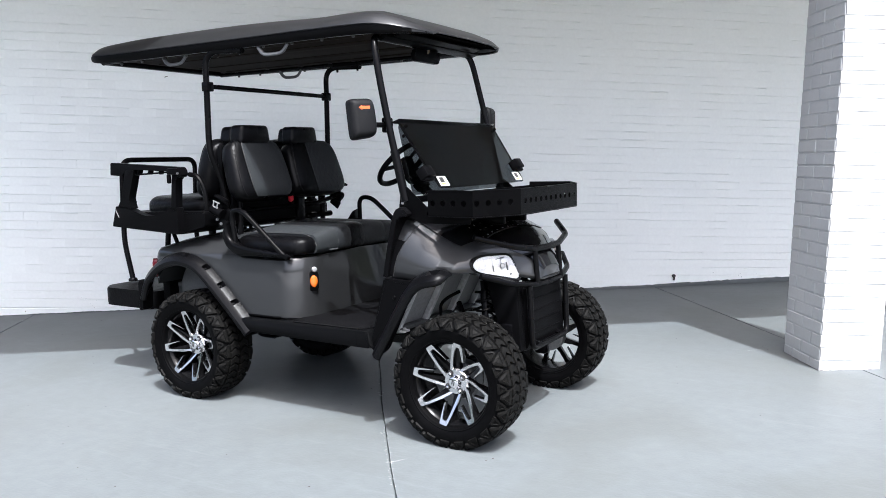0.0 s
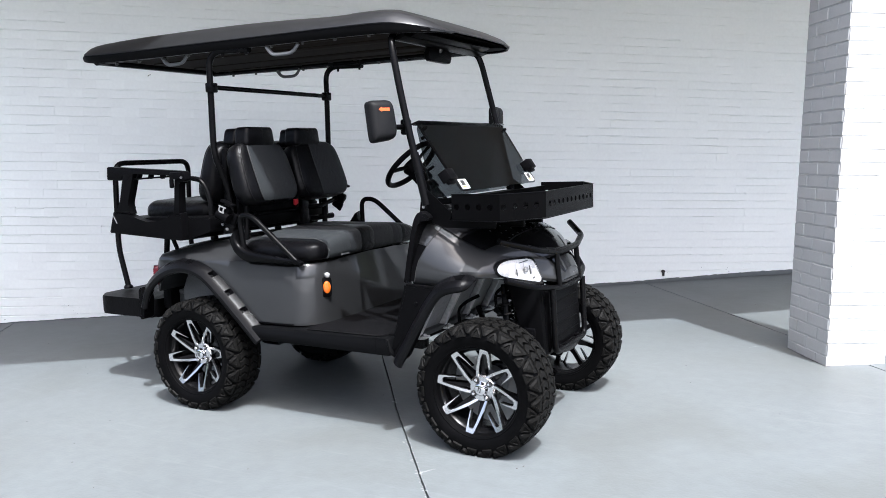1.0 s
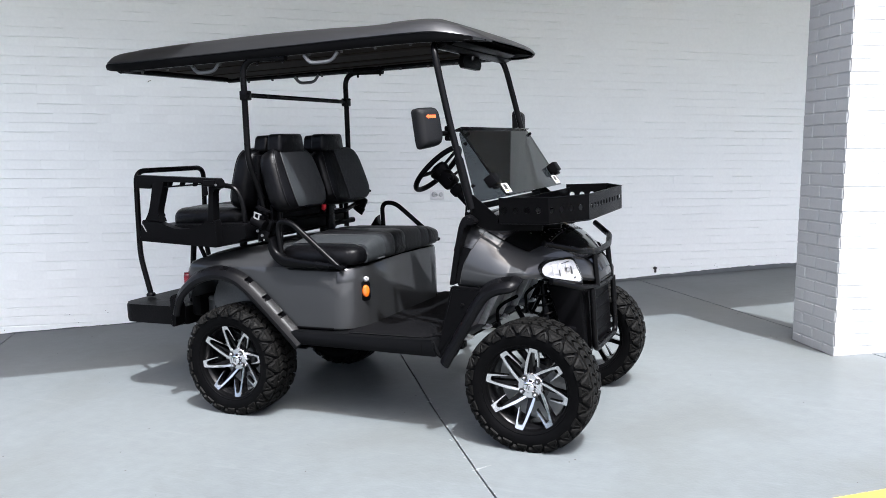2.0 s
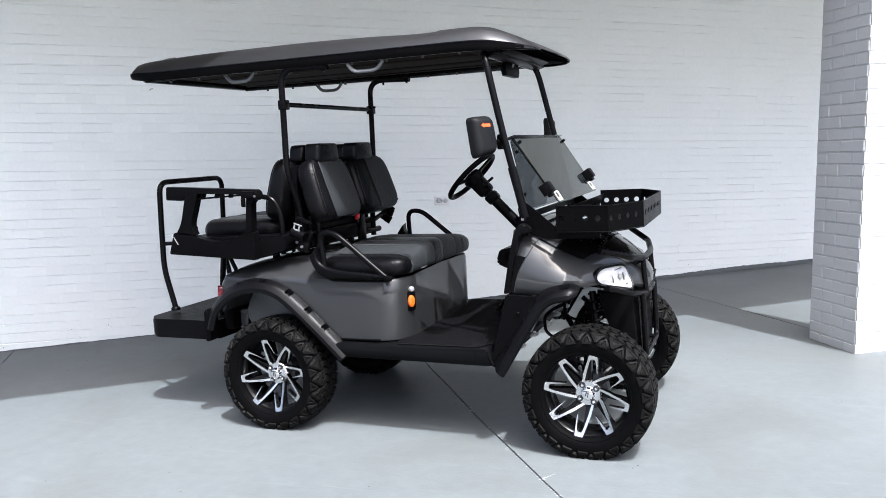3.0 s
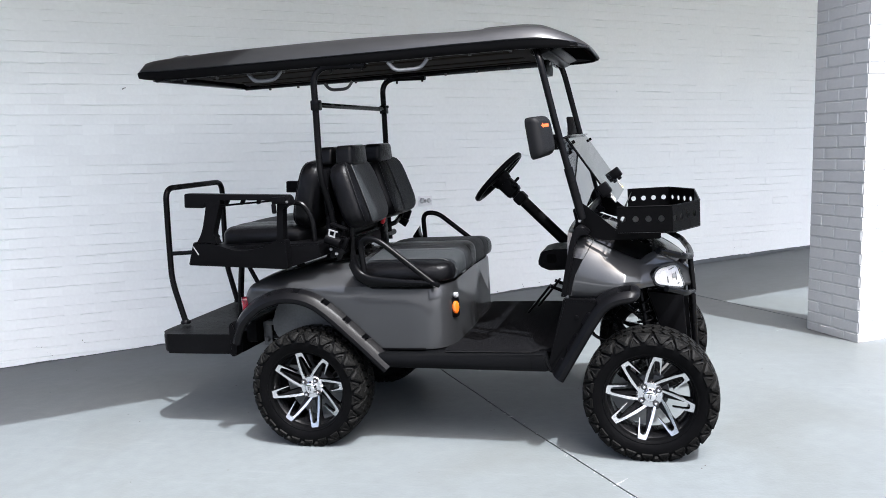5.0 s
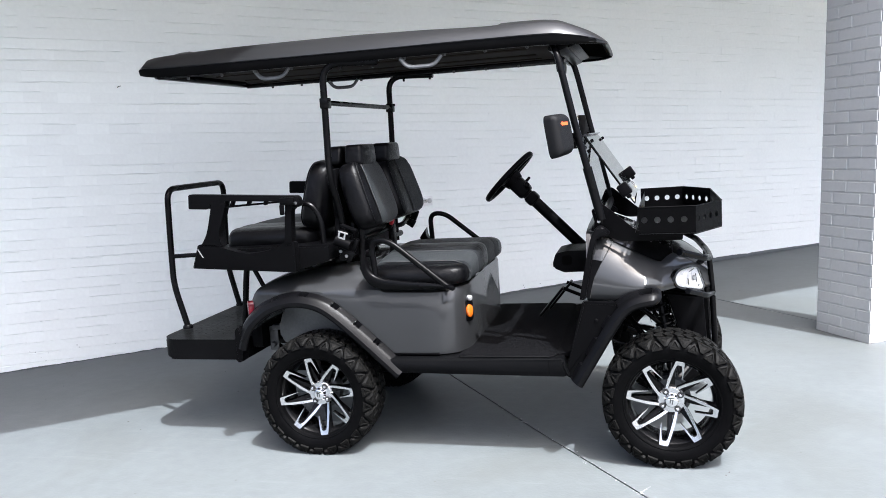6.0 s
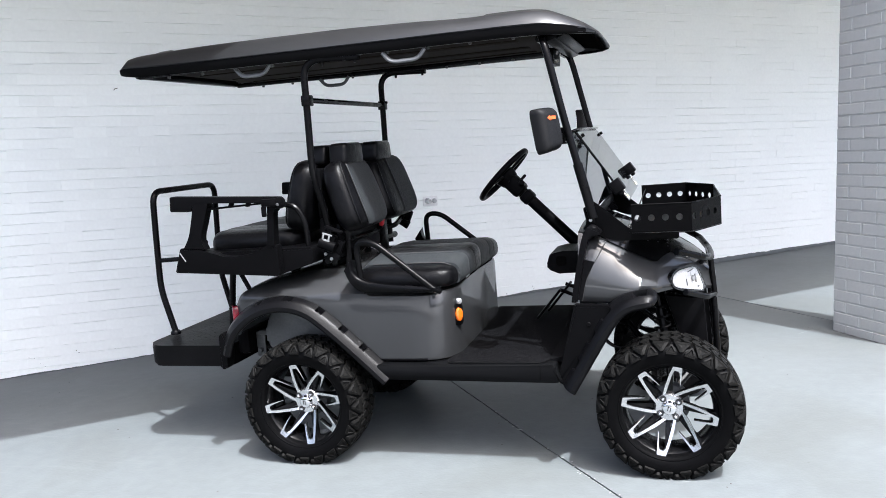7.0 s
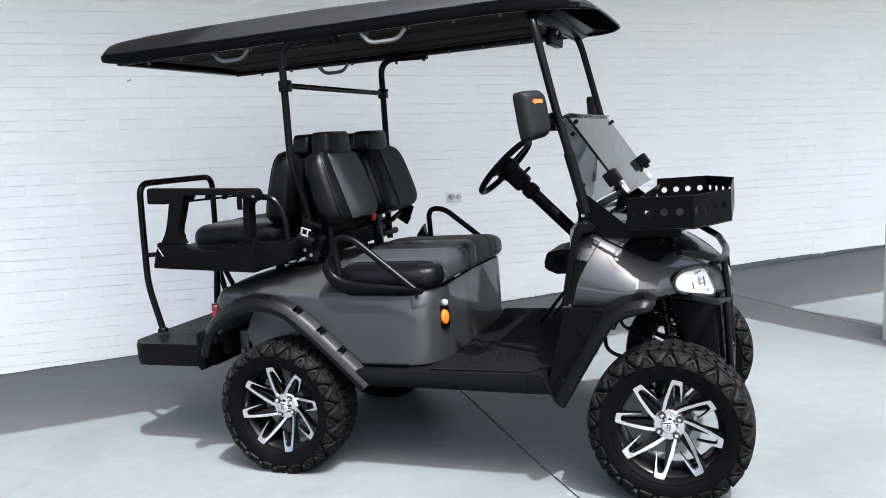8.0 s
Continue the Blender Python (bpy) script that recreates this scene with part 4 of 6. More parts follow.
        for a, b, u, v in ((0.056, -0.006, 0.007, 0.040), (0.020, 0.034, 0.050, 0.004), (-0.020, -0.012, 0.005, 0.030), (0.076, -0.044, 0.012, 0.008)):
            part("lamp_rib", moved(box((a, b, 0.0165), (u, v, 0.004), 0.001, (0, 0, 8)), f), M["frame"], lamp)
        part("lamp_bulb", moved(turned([(0.013, 0.0), (0.012, 0.006), (0.004, 0.010), (0, 0.010)], (0.030, -0.002, 0.018), (0, 0, 1), 16), f), M["zinc"], lamp)
        lens = [[Vector((a * s, b * s, h)) for a, b in o] for s, h in ((1.0, 0.013), (0.98, 0.024), (0.90, 0.032), (0.6, 0.037), (0.2, 0.038))]
        part("lamp_lens", moved(loft(lens), f), M["lens"], lamp, "clear lamp lens", angle=60).visible_shadow = False
        # suspension seen through the arch
        part("strut", join(pipe([(0.86, sg * 0.30, 0.32), (0.83, sg * 0.26, 0.50)], 0.028, 0, 12), pipe([(0.83, sg * 0.26, 0.50), (0.80, sg * 0.22, 0.70)], 0.017, 0, 10)), M["tube"], cart, "black shock absorber")
        part("coil", pipe([(0.85 - 0.05 * t + 0.04 * math.cos(t * 40), sg * (0.285 - 0.06 * t) + 0.04 * math.sin(t * 40), 0.40 + 0.28 * t) for t in steps_of(0, 1, 70)], 0.006, 0, 6), M["tube"], cart)
        part("control_arm", join(pipe([(0.62, sg * 0.22, 0.42), (0.82, sg * 0.38, 0.30)], 0.018, 0, 10), pipe([(0.98, sg * 0.22, 0.40), (0.85, sg * 0.38, 0.30)], 0.018, 0, 10), pipe([(0.66, sg * 0.22, 0.58), (0.82, sg * 0.36, 0.40)], 0.014, 0, 10)), M["tube"], cart)
        part("tie_rod", pipe([(0.72, sg * 0.06, 0.42), (0.76, sg * 0.38, 0.33)], 0.011, 0, 8), M["zinc"], cart)
        part("knuckle", box((AXLE, sg * 0.385, HUB_Z), (0.07, 0.06, 0.16), 0.015), M["tube"], cart)
    for y in (-0.482, -0.236, 0.016, 0.25, 0.482):
        part("arch_brace", join(prism([(0.445, 0.470), (0.475, 0.462), (0.605, 0.715), (0.580, 0.725)], y - 0.013, y + 0.013, bevel=0.003), prism([(0.446, 0.470), (0.452, 0.462), (0.52, 0.470), (0.515, 0.480)], y - 0.03, y + 0.03, bevel=0.002), knob(0.009, 0.008, (0.50, y + 0.01, 0.479), (0, 0, 1), 8)), M["galv"], cart, "galvanised brace behind the wheel")
    part("arch_panel", prism([(0.443, 0.490), (0.450, 0.486), (0.580, 0.722), (0.572, 0.726)], -0.545, 0.545, bevel=0.003), M["zinc"], cart, "grey inner panel of the wheel arch")
    part("brace_rail", box((0.462, 0, 0.478), (0.05, 0.98, 0.022), 0.004), M["brace"], cart)
    for sg in sides():
        part("brake_hose", pipe([(x, sg * 0.22, z) for x, z in ((0.664, 0.637), (0.594, 0.601), (0.552, 0.565), (0.555, 0.488), (0.595, 0.458), (0.664, 0.448))], 0.0085, 0.025, 8), M["tube"], cart, "bent black brake hose")
    part("front_axle", pipe([(0.80, -0.4, 0.30), (0.80, 0.4, 0.30)], 0.02, 0, 10), M["tube"], cart)


build_nose()


def build_guard():
    g = part("brush_guard", pipe([(0.890, -0.475, 0.937), (1.005, -0.325, 0.886), (1.040, -0.145, 0.857), (1.044, 0.0, 0.855), (1.040, 0.145, 0.857), (1.005, 0.325, 0.886), (0.890, 0.475, 0.937)], 0.0155, 0.03, 12), M["tube"], cart, "black tubular brush guard")
    part("guard_ring", pipe([(0.922, -0.475, 0.762), (1.010, -0.335, 0.712), (1.048, -0.160, 0.686), (1.056, 0.0, 0.684), (1.048, 0.160, 0.686), (1.010, 0.335, 0.712), (0.922, 0.475, 0.762)], 0.014, 0.03, 12), M["tube"], g)
    part("guard_loop", pipe([(1.045, -0.215, 0.685), (1.055, -0.215, 0.385), (1.055, 0.215, 0.385), (1.045, 0.215, 0.685)], 0.014, 0.05, 12), M["tube"], g)
    for y in (-0.14, 0.14):
        part("guard_post", pipe([(1.052, y, 0.686), (1.038, y, 0.857)], 0.013, 0, 10), M["tube"], g)
    for y in (-0.13, 0.13):
        part("guard_foot", pipe([(1.05, y, 0.40), (0.95, y, 0.40)], 0.012, 0, 8), M["tube"], g)


build_guard()


# basket on the cowl
def holed(bm, a, b, z0, z1, zc, n, r, m0=0.0, m1=0.0):
    """An upright sheet from a to b with a row of round holes."""
    a, b = Vector(a), Vector(b)
    L = (b - a).length
    way = (b - a).normalized()
    xs = [m0 + (L - m0 - m1) * (i + 0.5) / n for i in range(n)]
    edges = [0.0] + [(xs[i] + xs[i + 1]) / 2 for i in range(n - 1)] + [L]

    def P(u, z):
        p = a + way * u
        return bm.verts.new((p.x, p.y, p.z + z))
    for i, c in enumerate(xs):
        l, rr = edges[i], edges[i + 1]
        hole = [(c + r * math.cos(q), zc + r * math.sin(q)) for q in (2 * math.pi * k / 16 for k in range(16))]
        inner = [P(u, z) for u, z in hole]
        outer = []
        for u, z in hole:
            du, dz = u - c, z - zc
            k = min((rr - c) / du if du > 1e-9 else ((l - c) / du if du < -1e-9 else 1e9), (z1 - zc) / dz if dz > 1e-9 else ((z0 - zc) / dz if dz < -1e-9 else 1e9))
            outer.append((c + du * k, zc + dz * k))
        ov = [P(u, z) for u, z in outer]
        for k in range(16):
            k2 = (k + 1) % 16
            f = [inner[k], inner[k2], ov[k2], ov[k]]
            ua, ub = outer[k], outer[k2]
            corner = None
            for cu in (l, rr):
                for cz in (z0, z1):
                    if (abs(ua[0] - cu) < 1e-6 and abs(ub[1] - cz) < 1e-6 and abs(ua[1] - cz) > 1e-6) or (abs(ub[0] - cu) < 1e-6 and abs(ua[1] - cz) < 1e-6 and abs(ub[1] - cz) > 1e-6):
                        corner = (cu, cz)
            if corner:
                f = [inner[k], inner[k2], ov[k2], P(*corner), ov[k]]
            bm.faces.new(f)


def thick(bm, t):
    bmesh.ops.remove_doubles(bm, verts=bm.verts, dist=0.0004)
    bmesh.ops.recalc_face_normals(bm, faces=bm.faces)
    bmesh.ops.solidify(bm, geom=bm.faces[:], thickness=t)
    return bm


def build_basket():
    corner = [(0.719, -0.585), (0.956, -0.600), (1.079, -0.378), (1.080, 0.295), (0.952, 0.530), (0.722, 0.490)]
    z0, z1 = 1.038, 1.153
    tray = part("basket", prism(corner, 1.033, 1.037, "z", 0), M["steel"], cart, "black sheet steel basket with round holes")
    for (a, b), n, m0, m1 in zip(zip(corner, corner[1:]), (4, 4, 11, 4, 4), (-0.003, -0.009, 0.02, 0.005, 0.005), (0.02, 0.025, 0.015, 0.005, 0.005)):
        bm = bmesh.new()
        holed(bm, (*a, 0), (*b, 0), z0, z1, (z0 + z1) / 2 + 0.002, n, 0.0135, m0, m1)
        part("basket_side", thick(bm, 0.0025), M["steel"], tray, angle=25)
        part("rim_edge", pipe([(*a, z1), (*b, z1)], 0.0024, 0, 6), M["tube"], tray)
    # back plate, leaning in, with a row of slots
    rail = [box((0.722, -0.05, -0.030), (0.003, 1.06, 0.030), 0), box((0.722, -0.05, 0.038), (0.003, 1.06, 0.040), 0), box((0.722, -0.27, 0.002), (0.003, 0.62, 0.034), 0), box((0.722, 0.385, 0.002), (0.003, 0.19, 0.034), 0)]
    rail += [box((0.722, 0.058 + 0.024 * i, 0.002), (0.003, 0.012, 0.034), 0) for i in range(10)]
    lean = Matrix.Translation((0.722, 0, 1.083)) @ Matrix.Rotation(radians(22), 4, "Y") @ Matrix.Translation((-0.722, 0, 0))
    part("back_rail", moved(join(*rail), lean), M["steel"], tray)
    for x, y in ((0.94, -0.30), (0.80, -0.30)):
        part("tray_tab", box((x, y, 1.045), (0.004, 0.02, 0.02), 0.001), M["zinc"], tray)
    for sg in sides():
        d = 0.0075
        yb = -0.527 if sg < 0 else 0.488
        out = flat([(0.525, 1.05), (0.538, 1.155), (0.565, 1.165), (0.60, 1.135), (0.715, 1.035), (0.905, 1.025), (0.905, 0.992), (0.65, 0.992), (0.60, 1.01)], [0.012, 0.012, 0.012, 0.01, 0.02, 0.004, 0.012, 0.02, 0.02], 3)
        part("basket_bracket", prism([(a, b + d) for a, b in out], yb - 0.0028, yb + 0.0028, bevel=0.0008), M["steel"], tray)
        for x, z in ((0.540, 1.140), (0.548, 1.085)):
            part("bracket_bolt", knob(0.0075, 0.006, (x, yb + sg * 0.003, z + d), (0, sg, 0)), M["zinc"], tray)
    for y in (-0.12, 0.12):
        part("tray_stay", box((0.76, y, 0.988), (0.22, 0.03, 0.04), 0.006), M["steel"], tray)


build_basket()


# roof
ROOF_X = [-1.737, -1.728, -1.70, -1.65, -1.56, -1.2, -0.6, -0.2, 0.0, 0.09, 0.19, 0.30, 0.38, 0.455, 0.53, 0.58, 0.602]
ROOF_LIP = [1.926, 1.922, 1.915, 1.907, 1.900, 1.893, 1.888, 1.886, 1.886, 1.885, 1.885, 1.884, 1.882, 1.879, 1.878, 1.879, 1.881]
ROOF_TOP = [1.962, 1.984, 1.999, 2.006, 2.010, 2.016, 2.013, 2.003, 1.994, 1.992, 1.993, 1.992, 1.985, 1.966, 1.936, 1.908, 1.893]
ROOF_W = [0.462, 0.476, 0.488, 0.496, 0.505, 0.525, 0.540, 0.546, 0.548, 0.548, 0.548, 0.545, 0.538, 0.520, 0.480, 0.42, 0.35]


def roof_step(x):
    """The cross ridge near the tail and the raised plate over the front seats."""
    tail = min(max((x + 1.585) / 0.05, 0), 1) * min(max((-1.455 - x) / 0.02, 0), 1)
    return 0.011 * tail + 0.010 * min(max((x - 0.115) / 0.022, 0), 1) * min(max((0.50 - x) / 0.1, 0), 1)


def roof_values(x):
    lip, top, w = (spline(x, ROOF_X, k) for k in (ROOF_LIP, ROOF_TOP, ROOF_W))
    return lip, top, w, lip + min(0.043, (top - lip) * 0.42)


def build_roof():
    outer = []
    xs = sorted(set(steps_of(-1.737, 0.105, 46) + steps_of(0.15, 0.602, 26) + [-1.585, -1.56, -1.535, -1.475, -1.463, -1.455, 0.115, 0.122, 0.130, 0.137]))
    for x in xs:
        lip, top, w, cr = roof_values(x)
        h, d = top - lip, roof_step(x)
        half = [(w - 0.026, lip + min(0.008, h * 0.2)), (w - 0.014, lip), (w - 0.008, lip + h * 0.05), (w - 0.006, cr - h * 0.03), (w, cr), (w - 0.002, cr + h * 0.05), (w - 0.030, cr + (top - cr) * 0.55), (w - 0.050, cr + (top - cr) * 0.84),
                (w - 0.066, cr + (top - cr) * 0.96), (w - 0.090, top), (w - 0.118, top + d), (w * 0.5, top + 0.002 + d), (0, top + 0.003 + d)]
        under = lip + min(0.045, h * 0.55)
        ring = [Vector((x, -a, b)) for a, b in half] + [Vector((x, a, b)) for a, b in half[-2::-1]]
        ring += [Vector((x, w - 0.034, under - 0.01)), Vector((x, w - 0.07, under)), Vector((x, 0, under + 0.004)), Vector((x, -w + 0.07, under)), Vector((x, -w + 0.034, under - 0.01))]
        outer.append(ring)
    roof = part("roof", loft(outer), M["roof"], cart, "long charcoal moulded roof canopy", angle=28)
    # black edge band below the shell, with a bead at its foot
    for sg in sides():
        rings = []
        for x in steps_of(-1.725, 0.596, 60):
            lip, top, w, cr = roof_values(x)
            k = (cr - lip) / 0.043
            rings.append([Vector((x, sg * u, z)) for u, z in ((w - 0.030, lip - 0.004), (w - 0.012, lip - 0.005), (w - 0.006, lip + 0.003), (w - 0.003, lip + 0.020 * k), (w - 0.0045, cr - 0.004 * k), (w - 0.012, cr - 0.003 * k))])
        part("roof_edge", loft(rings), M["band"], roof, "black edge band", angle=50)
    # darker ceiling tray with raised ribs
    rings = []
    for x in steps_of(-1.69, 0.575, 40):
        lip, top, w, cr = roof_values(x)
        z = lip + min(0.045, (top - lip) * 0.55) - 0.014
        rings.append([Vector((x, u * (w - 0.031), z + k)) for u, k in ((-1, -0.006), (-0.93, 0), (0.93, 0), (1, -0.006), (1, 0.001), (0.93, 0.007), (-0.93, 0.007), (-1, 0.001))])
    part("roof_underside", loft(rings), M["under"], roof, "black underside of the roof", angle=40)
    plan = flat([(-1.50, -0.43), (0.34, -0.465), (0.34, 0.465), (-1.50, 0.43)], 0.08)
    part("roof_liner", prism(plan, 1.905, 1.916, "z", 0.004), M["liner"], roof, "dark glossy roof lining")
    for y, w in ((-0.37, 0.028), (-0.16, 0.05), (0.16, 0.05), (0.37, 0.028)):
        part("liner_rib", prism(flat([(-1.45, y - w), (0.22, y - w), (0.22, y + w), (-1.45, y + w)], 0.015), 1.901, 1.912, "z", 0.003), M["liner"], roof)
    for sg in sides():
        rail = [(-1.62, sg * 0.470, 1.900), (-0.6, sg * 0.500, 1.899), (0.38, sg * 0.485, 1.902)]
        part("roof_rail", pipe(rail, 0.013, 0.2, 8), M["tube"], roof)
        part("gutter", pipe([(-1.64, sg * 0.468, 1.904), (-0.6, sg * 0.516, 1.890), (0.32, sg * 0.522, 1.888)], 0.007, 0.2, 6), M["gloss"], roof)
        for x0, x1, z, y in ((-1.075, -0.905, 1.884, 0.478), (-0.318, -0.135, 1.874, 0.515)):
            if sg > 0 and x0 > -0.5:
                continue
            h = 0.052
            part("grab_handle", pipe([(x0 - 0.006, sg * y, z + 0.004), (x0 + 0.028, sg * (y + 0.002), z - h + 0.014), (x1 - 0.028, sg * (y + 0.002), z - h + 0.014), (x1 + 0.006, sg * y, z + 0.004)], 0.0105, 0.035, 10, squash=0.8), M["frame"], roof, "grey plastic roof grab handle")
        for i in range(10):
            x = -1.45 + 0.19 * i
            part("roof_screw", knob(0.008, 0.014, (x, sg * spline(x, [-1.5, -0.6, 0.4], [0.470, 0.495, 0.485]), spline(x, [-1.5, -0.6, 0.4], [1.890, 1.889, 1.890])), (0, 0, -1), 8), M["ink"], roof)
    part("roof_header", join(box((0.405, 0, 1.872), (0.05, 0.90, 0.024), 0.006, (0, -18, 0)), box((0.44, 0, 1.880), (0.07, 0.78, 0.008), 0.003, (0, -18, 0))), M["band"], roof)
    part("rear_header", box((-1.63, 0, 1.914), (0.035, 0.93, 0.042), 0.006), M["tube"], roof)
    mir = part("inside_mirror", moved(prism(flat([(-0.125, -0.036), (0.125, -0.036), (0.115, 0.032), (-0.115, 0.032)], 0.026), -0.014, 0.014, "z", 0.008), Matrix.Translation((0.36, 0.0, 1.828)) @ Matrix(((0, 0, 1, 0), (1, 0, 0, 0), (0, 1, 0, 0), (0, 0, 0, 1)))), M["plastic"], roof, "black inside mirror")
    part("mirror_stem", pipe([(0.385, 0, 1.872), (0.37, 0, 1.84)], 0.009, 0, 8), M["gloss"], mir)


build_roof()


def build_posts():
    for sg in sides():
        y = 0.511 if sg < 0 else 0.503
        part("rear_post", pipe([(-0.70, sg * 0.40, 0.92), (-0.712, sg * 0.425, 1.16), (-0.718, sg * 0.470, 1.27), (-0.722, sg * y, 1.36), (-0.716, sg * y, 1.70), (-0.716, sg * y, 1.888), (-0.44, sg * y, 1.876)], 0.0165, 0.10, 12), M["tube"], cart, "black bent roof post")
        part("post_clamp", join(box((-0.714, sg * (y - 0.006), 1.704), (0.042, 0.052, 0.05), 0.006), knob(0.008, 0.008, (-0.693, sg * y, 1.72), (1, 0, 0), 8)), M["tube"], cart)
        part("arm_plate", box((-0.55, sg * y, 1.889), (0.24, 0.036, 0.016), 0.004), M["tube"], cart)
        for x in (-0.62, -0.46):
            part("arm_bolt", knob(0.007, 0.018, (x, sg * y, 1.870), (0, 0, -1), 8), M["tube"], cart)
        ys = (0.510, 0.526, 0.523, 0.520, 0.508, 0.455) if sg < 0 else (0.478, 0.480, 0.470, 0.451, 0.436, 0.395)
        part("front_strut", pipe([(x, sg * w, z) for x, w, z in zip((0.568, 0.549, 0.467, 0.423, 0.392, 0.372), ys, (1.05, 1.151, 1.492, 1.70, 1.845, 1.880))], 0.0165, 0.09, 12, squash=0.85), M["tube"], cart, "black windshield strut")
        if sg < 0:
            part("strut_sleeve", pipe([(0.560, sg * (ys[1] - 0.004), 1.10), (0.505, sg * (ys[2] + 0.002), 1.335)], 0.0205, 0, 12), M["tube"], cart)
        part("strut_foot", join(box((0.55, sg * 0.485, 1.09), (0.05, 0.03, 0.12), 0.008, (0, -12, 0)), knob(0.009, 0.012, (0.545, sg * 0.50, 1.15), (0, sg, 0))), M["steel"], cart)
    part("cross_bar", pipe([(-0.712, -0.47, 1.706), (-0.712, 0.47, 1.706)], 0.0125, 0, 10), M["tube"], cart, "black cross bar between the roof posts")
    part("front_cross_bar", pipe([(0.36, -0.44, 1.872), (0.36, 0.44, 1.872)], 0.015, 0, 10), M["tube"], cart)


build_posts()


def sheet(p, w0, w1, q, t):
    """A flat sheet between two edges across the cart: p and q are (x, z), w0 and w1 half widths."""
    a, b = Vector((p[0], 0, p[1])), Vector((q[0], 0, q[1]))
    n = Vector((b.z - a.z, 0, a.x - b.x)).normalized() * t / 2
    o = rounded([(a.x, -w0, a.z), (a.x, w0, a.z), (b.x, w1, b.z), (b.x, -w1, b.z)], 0.03, 5)
    return loft([[v - n for v in o], [v + n for v in o]])


def build_windshield():
    w = part("windshield", sheet((0.555, 1.125), 0.452, 0.452, (0.478, 1.462), 0.005), M["tint"], cart, "smoke tinted folding windshield, folded forward", angle=30)
    part("folded_pane", sheet((0.705, 1.158), 0.455, 0.475, (0.500, 1.470), 0.005), M["tint"], w, "smoke tinted upper pane folded down", angle=30)
    part("hinge_strip", prism([(0.468, 1.462), (0.505, 1.474), (0.512, 1.480), (0.506, 1.483), (0.466, 1.470)], -0.482, 0.482, bevel=0.001), M["gloss"], w)
    part("hinge_bar", pipe([(0.474, -0.470, 1.467), (0.474, 0.470, 1.467)], 0.0065, 0, 8), M["steel"], w)
    part("lower_channel", box((0.565, 0, 1.105), (0.02, 0.92, 0.03), 0.004, (0, -14, 0)), M["steel"], w)
    tilt = math.degrees(math.atan2(0.205, 0.312))
    for sg in sides():
        c = Vector((0.666, -0.505, 1.224)) if sg < 0 else Vector((0.668, 0.442, 1.246))
        clip = part("pane_clip", join(box((0, 0, 0.006), (0.050, 0.074, 0.056), 0.006), box((0.0, 0, -0.026), (0.02, 0.064, 0.02), 0.004)), M["plastic"], w, "black rubber pane clip", at=pose(*c, 0, -tilt, 0))
        lab = part("label", box((0.6895, sg * 0.398, 1.1895), (0.0012, 0.078, 0.052), 0, (0, -tilt, 0)), M["white"], w, "white safety label")
        part("label_print", box((0.6873, sg * 0.398 - 0.008, 1.1955), (0.0012, 0.036, 0.028), 0, (0, -tilt, 0)), M["ink"], lab)
        part("label_stripe", box((0.6994, sg * 0.398 - 0.008, 1.1772), (0.0012, 0.036, 0.009), 0, (0, -tilt, 0)), M["yellowink"], lab)
        part("pane_edge", pipe([(0.494, sg * 0.476, 1.470), (0.66, sg * 0.462, 1.222)], 0.004, 0, 6), M["hole"], w)
        for x, z in ((0.520, 1.446), (0.505, 1.40), (0.535, 1.20)):
            part("pane_knob", knob(0.008, 0.014, (x, sg * 0.452, z), (0.8, 0, 0.5), 10), M["hole"], w)


build_windshield()


def build_mirrors():
    for sg in sides():
        m = pose(0.400, -0.628, 1.482, 0, -8, -27) if sg < 0 else pose(0.41, 0.600, 1.492, 0, 0, 10)
        shape = flat([(0.064, 0.091), (-0.050, 0.096), (-0.060, 0.066), (-0.066, -0.050), (-0.058, -0.082), (0.050, -0.097), (0.060, -0.078)], [0.024, 0.024, 0.05, 0.04, 0.02, 0.022, 0.03])
        loops = [[Vector((d, (a * k - 0.035 * (1 - k)) * sg, b * k)) for a, b in shape] for d, k in ((-0.030, 0.94), (-0.026, 1.0), (0.004, 0.985), (0.018, 0.93), (0.029, 0.80), (0.032, 0.66))]
        c = part("side_mirror", loft(loops), M["shell"], cart, "black side mirror with an orange arrow sticker", angle=45, at=m)
        part("mirror_glass", loft([[Vector((-0.0305, a * 0.9 * sg, b * 0.9)) for a, b in shape], [Vector((-0.032, a * 0.9 * sg, b * 0.9)) for a, b in shape]]), M["mirror"], c)
        if sg > 0:
            tagged(c, "black side mirror")
        ar = [(-0.026, 0.046), (-0.010, 0.057), (-0.010, 0.053), (0.030, 0.054), (0.030, 0.040), (-0.010, 0.039), (-0.010, 0.035)]
        if sg < 0:
            part("arrow_sticker", prism([(-sg * a, b) for a, b in ar], 0.0318, 0.0335, "x", 0), M["arrow"], c, "orange arrow sticker")
        part("mirror_arm", join(pipe([(0.425, sg * 0.610, 1.455), (0.445, sg * 0.52, 1.455), (0.462, sg * 0.478, 1.455)], 0.012, 0.02, 8), box((0.452, sg * 0.50, 1.455), (0.035, 0.05, 0.07), 0.008)), M["steel"], cart)
        part("arm_screw", knob(0.008, 0.01, (0.462, sg * 0.515, 1.432), (0.6, sg * 0.8, 0), 8), M["chrome"], cart)


build_mirrors()


